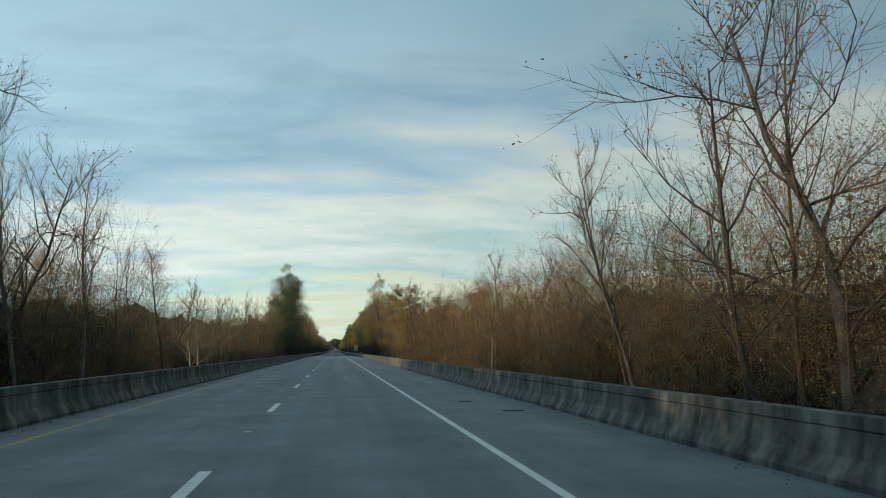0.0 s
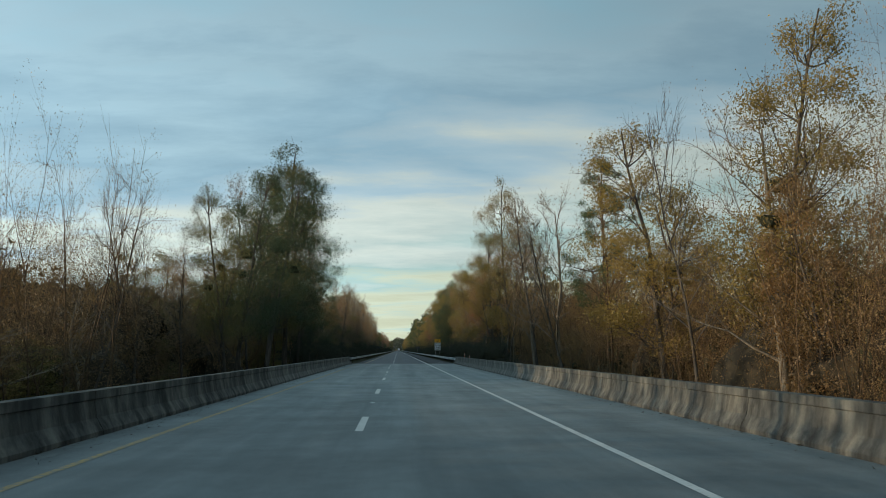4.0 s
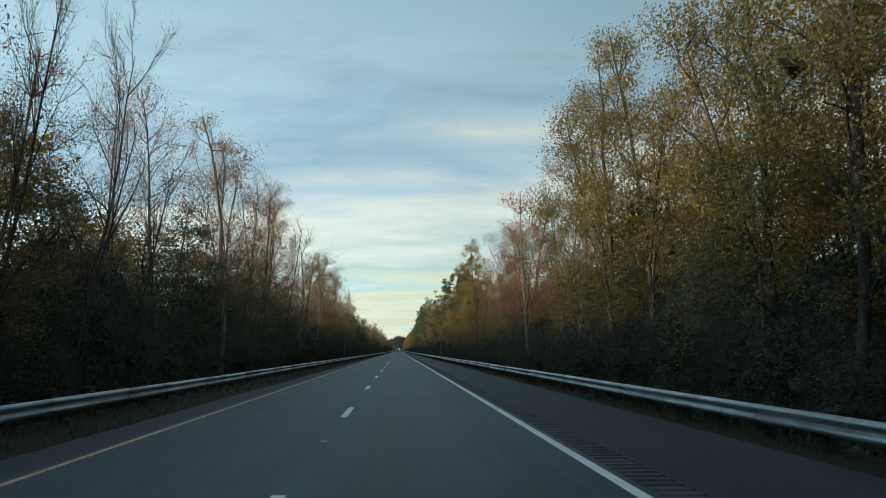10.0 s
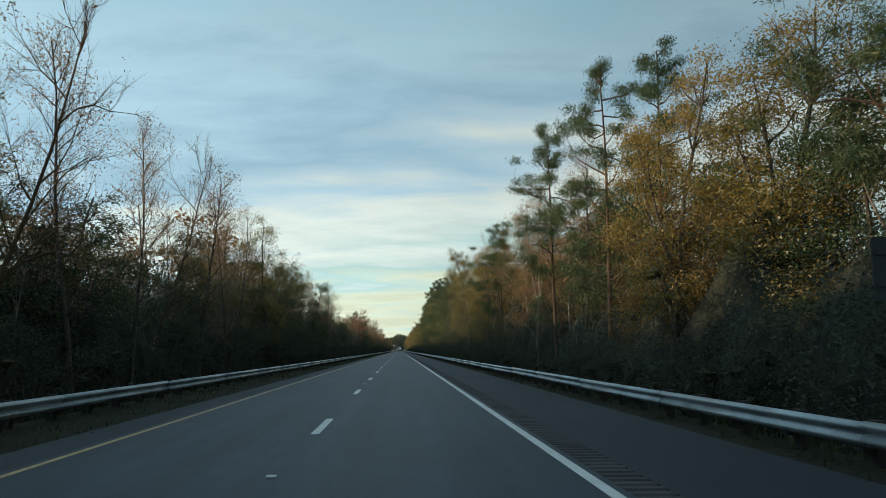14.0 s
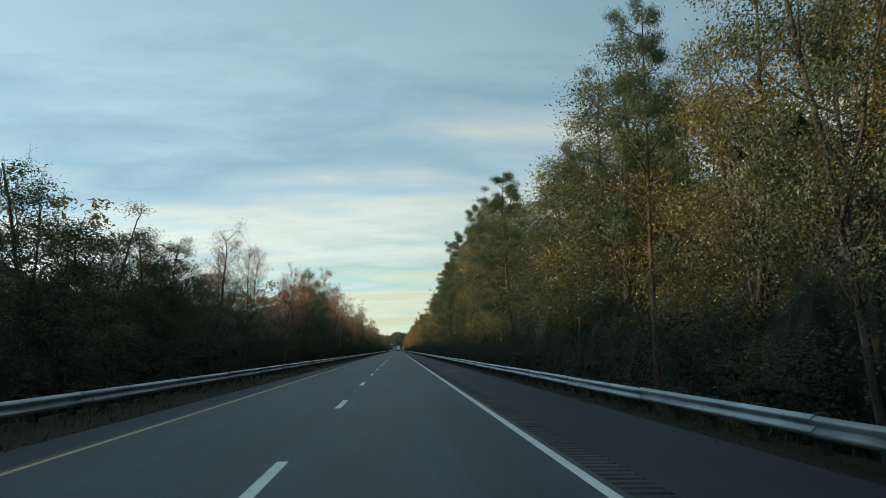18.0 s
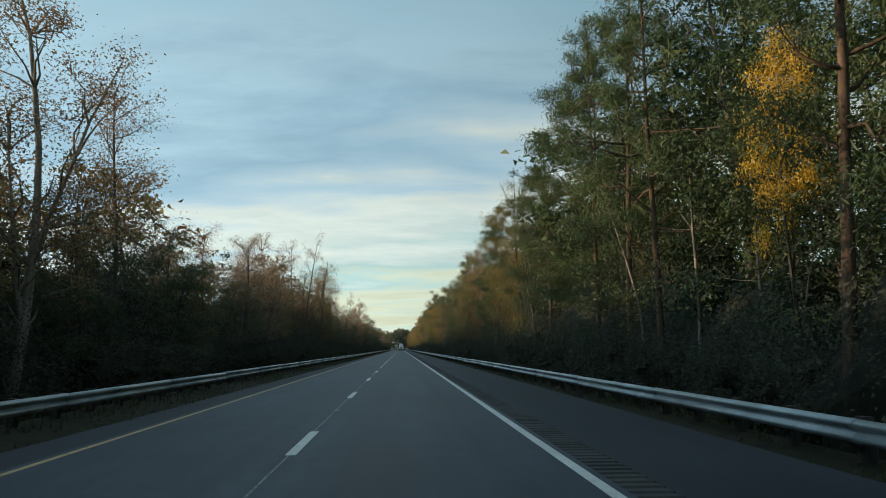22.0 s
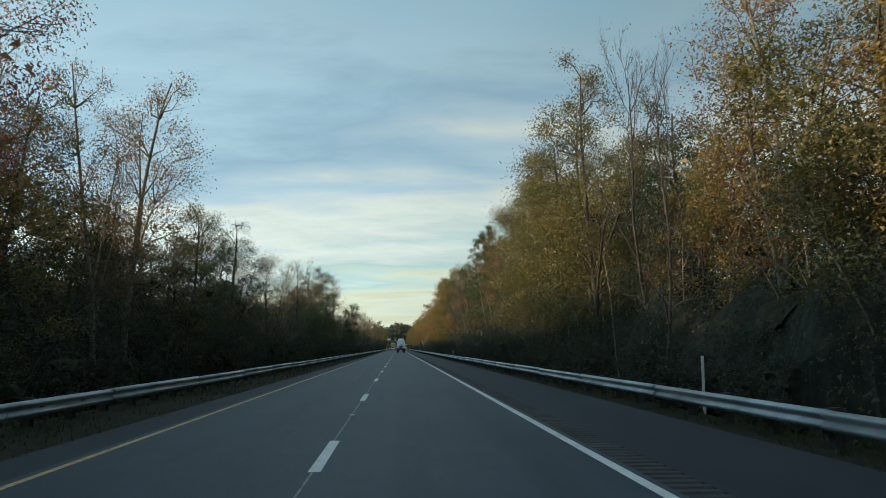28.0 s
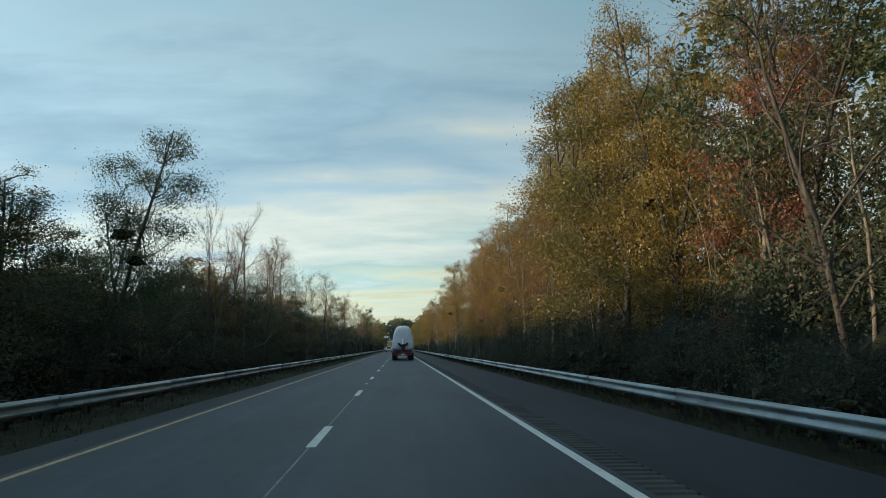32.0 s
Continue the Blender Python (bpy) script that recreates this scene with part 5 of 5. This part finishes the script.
def tanker(x, y):
    """Dry bulk trailer seen from behind, with its tractor."""
    t = thing("tanker_truck", "white tanker trailer with red tail lamps on the highway", "truck", at=pose(x, y, 0))
    # shell: rings of an upright rounded section, drawn in at both ends
    vs, fs = [], []
    n, stations = 36, ((0.0, 0.30), (0.02, 0.60), (0.06, 0.80), (0.14, 0.91), (0.3, 0.97), (0.7, 1.0), (4.5, 1.0), (8.5, 1.0), (10.6, 1.0), (11.2, 0.95), (11.6, 0.75), (11.75, 0.4))
    for yy, k in stations:
        for i in range(n):
            a = 2 * math.pi * i / n
            c, s = math.cos(a), math.sin(a)
            wx = 1.28 * k * math.copysign(abs(c) ** 0.5, c) * (1.0 - 0.16 * max(s, 0.0))
            z = 1.5 + (2.45 * abs(s) ** 0.8 if s > 0 else -0.35 * abs(s) ** 0.6)
            vs.append((wx, yy, 2.4 + (z - 2.4) * (0.25 + 0.75 * k)))
    for k in range(len(stations) - 1):
        fs += [(k * n + i, k * n + (i + 1) % n, (k + 1) * n + (i + 1) % n, (k + 1) * n + i) for i in range(n)]
    fs += [tuple(range(n))[::-1], tuple((len(stations) - 1) * n + i for i in range(n))]
    piece("tank", mesh_of("tank", vs, fs, TANK_WHITE, True), t, None, "white rounded tank shell")
    bm = bmesh.new()
    rod(bm, (0, -0.16, 1.15), (0, 0.12, 1.95), 0.16, 14)
    rod(bm, (0, -0.12, 1.45), (-0.55, -0.08, 1.95), 0.11, 12)
    rod(bm, (0, -0.12, 1.45), (0.55, -0.08, 1.95), 0.11, 12)
    rod(bm, (0, -0.2, 1.0), (0, -0.1, 1.5), 0.2, 14)
    part("discharge_pipe", bm, DARK_METAL, t, "dark forked discharge pipes at the rear")
    part("pipe_cap", rod(bmesh.new(), (0, -0.22, 1.75), (0, 0.1, 2.3), 0.17, 14), CHROME, t, "bright pipe fitting")
    bm = bmesh.new()
    for px in (-0.45, 0.45):
        box(bm, px - 0.06, px + 0.06, 0.1, 11.4, 0.95, 1.2, 0.01)
    part("chassis", bm, DARK_METAL, t)
    bumper = part("bumper", boxed(-1.22, 1.22, -0.1, 0.06, 0.55, 0.78, 0.02), DARK_METAL, t)
    part("tape", boxed(-1.1, 1.1, -0.106, -0.101, 0.60, 0.72), RED_PLATE, bumper, "red reflective tape")
    part("number_plate", boxed(-0.22, 0.22, -0.115, -0.107, 0.60, 0.74), SIGN_WHITE, bumper)
    for px in (-1.05, -0.85, 0.85, 1.05, -0.12, 0.12):
        part("tail_lamp", rod(bmesh.new(), (px, -0.13, 0.92), (px, -0.05, 0.92), 0.065, 14), RED_LAMP, t)
    part("lamp_bar", boxed(-1.2, 1.2, -0.06, 0.02, 0.84, 1.0, 0.01), DARK_METAL, t)
    for px in (-0.92, 0.92):
        part("mud_flap", boxed(px - 0.3, px + 0.3, 0.22, 0.24, 0.12, 0.85), RUBBER, t)
    for yy in (1.0, 2.3, 11.0, 12.3):
        for px in (-1.1, -0.78, 0.78, 1.1):
            wheel(t, px, yy, 0.5, 0.27)
    cab = part("cab", boxed(-1.2, 1.2, 12.6, 15.4, 0.75, 3.3, 0.15), CAB_BLUE, t, "blue-grey tractor cab")
    part("hood", boxed(-0.95, 0.95, 15.3, 17.2, 0.7, 2.0, 0.15), CAB_BLUE, cab)
    part("rear_window", boxed(-0.6, 0.6, 12.59, 12.6, 2.2, 2.8), GLASS, cab)
    for px in (-1.05, 1.05):
        wheel(t, px, 16.4, 0.5, 0.3)
    part("fifth_wheel", boxed(-0.5, 0.5, 10.5, 12.8, 0.8, 0.95, 0.02), DARK_METAL, t)


tanker(1.75, 1095.5)


def suv(x, y):
    c = thing("suv", "white sport utility car driving in the passing lane", "car", at=pose(x, y, 0))
    prof = [(0.0, 0.42), (-0.06, 0.55), (-0.04, 0.95), (0.06, 1.05), (0.32, 1.62), (0.6, 1.72), (2.6, 1.72), (3.35, 1.12), (4.55, 0.98), (4.75, 0.8), (4.75, 0.4)]
    vs = [(sx * (0.93 if z < 1.1 else 0.93 - 0.22 * (z - 1.1)), yy, z) for sx in (-1, 1) for yy, z in prof]
    n = len(prof)
    fs = [(i, (i + 1) % n, n + (i + 1) % n, n + i) for i in range(n)] + [tuple(range(n))[::-1], tuple(range(n, 2 * n))]
    me = mesh_of("body", vs, fs, CAR_WHITE)
    bm = bmesh.new()
    bm.from_mesh(me)
    bmesh.ops.recalc_face_normals(bm, faces=bm.faces)
    bmesh.ops.bevel(bm, geom=list(bm.edges), offset=0.05, segments=2, affect="EDGES")
    part("body", bm, CAR_WHITE, c)
    wq = [(-0.68, 0.07, 1.12), (0.68, 0.07, 1.12), (0.62, 0.29, 1.58), (-0.62, 0.29, 1.58)]
    piece("rear_window", mesh_of("rear_window", [(a, b - 0.03, d) for a, b, d in wq] + [(a, b + 0.02, d) for a, b, d in wq], [(0, 1, 2, 3), (4, 7, 6, 5), (0, 4, 5, 1), (1, 5, 6, 2), (2, 6, 7, 3), (3, 7, 4, 0)], GLASS), c)
    for sx in (-1, 1):
        part("tail_lamp", boxed(sx * 0.80 - 0.1, sx * 0.80 + 0.1, -0.09, -0.03, 0.85, 1.08, 0.02), RED_LAMP, c)
        part("side_window", boxed(sx * 0.86 - 0.03, sx * 0.86 + 0.03, 0.6, 3.0, 1.12, 1.55, 0.02), GLASS, c)
    part("bumper", boxed(-0.9, 0.9, -0.12, 0.02, 0.38, 0.6, 0.04), DARK_METAL, c)
    part("number_plate", boxed(-0.17, 0.17, -0.085, -0.07, 0.7, 0.83), SIGN_WHITE, c)
    for px in (-0.82, 0.82):
        for yy in (0.85, 3.75):
            wheel(c, px, yy, 0.36, 0.24)


suv(-1.75, 1242.0)


def box_truck(x, y):
    t = thing("box_truck", "pale yellow box truck far ahead on the highway", "truck", at=pose(x, y, 0))
    part("cargo_box", boxed(-1.25, 1.25, 0, 8.0, 1.0, 3.9, 0.05), YELLOW_BOX, t)
    part("roof_panel", boxed(-1.27, 1.27, -0.02, 8.02, 3.6, 4.0, 0.03), CAR_WHITE, t, "white roof band")
    part("rear_door", boxed(-1.1, 1.1, -0.03, 0.0, 1.1, 3.5, 0.01), YELLOW_BOX, t)
    part("cab", boxed(-1.15, 1.15, 8.1, 10.2, 0.7, 2.9, 0.12), CAR_WHITE, t)
    part("chassis", boxed(-0.5, 0.5, 0.2, 10.0, 0.7, 1.0, 0.02), DARK_METAL, t)
    for sx in (-1, 1):
        part("tail_lamp", boxed(sx * 1.0 - 0.1, sx * 1.0 + 0.1, -0.05, 0.0, 0.8, 0.98, 0.02), RED_LAMP, t)
        for yy in (1.6, 9.0):
            wheel(t, sx * 1.0, yy, 0.48, 0.3)


box_truck(-1.8, 1302.0)
sign_l = thing("guide_sign", "white guide sign on posts far ahead by the road", "road sign", at=pose(-5.9, 1440.0, 0))
part("plate", boxed(-1.2, 1.2, -0.02, 0.02, 6.8, 7.8, 0.01), SIGN_WHITE, sign_l)
for _p in (-0.8, 0.8):
    part("post", boxed(_p - 0.07, _p + 0.07, 0.025, 0.15, -1.6, 7.7, 0.01), POST_STEEL, sign_l)


# ---- litter and small marks on the road ----
def scrap(x, y, l, w, turn, mat, name, label):
    z = -0.03 if x < -4.2 and y > JOINT_Y + 4 else 0.006
    rng = random.Random(int(x * 100 + y))
    bm = bmesh.new()
    pts = [(l * (i / 5 - 0.5), w * rng.uniform(0.5, 1.0) * s) for s in (-0.5, 0.5) for i in (range(6) if s < 0 else range(5, -1, -1))]
    f = bm.faces.new([bm.verts.new((a, b, rng.uniform(0.0, 0.012))) for a, b in pts])
    r = bmesh.ops.extrude_face_region(bm, geom=[f])
    for v in r["geom"]:
        if isinstance(v, bmesh.types.BMVert):
            v.co.z += 0.012
    o = part(name, bm, mat, None, label)
    tagged(o, category="litter", group="road litter")
    o.matrix_world = pose(x, y, z, 0, 0, turn)


PALE_SCRAP, DARK_SCRAP = plain("pale_scrap", (0.5, 0.5, 0.48), 0.6), plain("dark_rubber_scrap", (0.02, 0.02, 0.02), 0.9)
for _x, _y, _l, _w, _t, _m, _n, _lab in (
        (5.6, 18.5, 0.55, 0.09, 8, DARK_SCRAP, "rubber_scrap", "strip of black tyre rubber on the shoulder"),
        (5.0, 22.0, 0.35, 0.08, -20, DARK_SCRAP, "rubber_scrap", "strip of black tyre rubber on the shoulder"),
        (4.9, 70.5, 0.3, 0.12, 25, DARK_SCRAP, "rubber_scrap", "scrap of black rubber on the deck"),
        (5.3, 99.0, 0.5, 0.1, -5, DARK_SCRAP, "rubber_scrap", "strip of black tyre rubber on the deck"),
        (4.7, 100.0, 0.35, 0.07, 4, DARK_SCRAP, "rubber_scrap", "strip of black tyre rubber on the deck"),
        (6.1, 183.5, 0.22, 0.16, 40, DARK_SCRAP, "rubber_scrap", "curled scrap of black rubber on the deck"),
        (5.0, 367.0, 0.35, 0.05, 10, PALE_SCRAP, "litter_scrap", "pale scrap of litter on the shoulder"),
        (5.4, 418.0, 1.3, 0.05, 3, PALE_SCRAP, "litter_strip", "long pale strip lying on the shoulder"),
        (5.0, 600.0, 0.7, 0.08, 3, PALE_SCRAP, "litter_strip", "pale strip lying on the shoulder"),
        (5.6, 600.4, 0.25, 0.07, -4, PALE_SCRAP, "litter_scrap", "small pale scrap on the shoulder"),
        (5.1, 816.0, 0.7, 0.06, 2, PALE_SCRAP, "litter_strip", "pale strip lying on the shoulder"),
        (5.2, 993.0, 0.28, 0.12, -30, PALE_SCRAP, "litter_scrap", "crumpled pale paper on the shoulder"),
        (4.9, 993.2, 0.22, 0.06, 4, PALE_SCRAP, "litter_scrap", "pale paper scrap on the shoulder"),
        (-4.6, 951.0, 0.3, 0.15, 60, PALE_SCRAP, "litter_scrap", "white paper scrap by the median rail"),
        (-4.4, 205.0, 0.25, 0.16, -35, PALE_SCRAP, "litter_scrap", "white paper scrap by the median rail"),
        (5.4, 203.5, 0.8, 0.06, 2, PALE_SCRAP, "litter_strip", "pale strip lying on the shoulder")):
    scrap(_x, _y, _l, _w, _t, _m, _n, _lab)
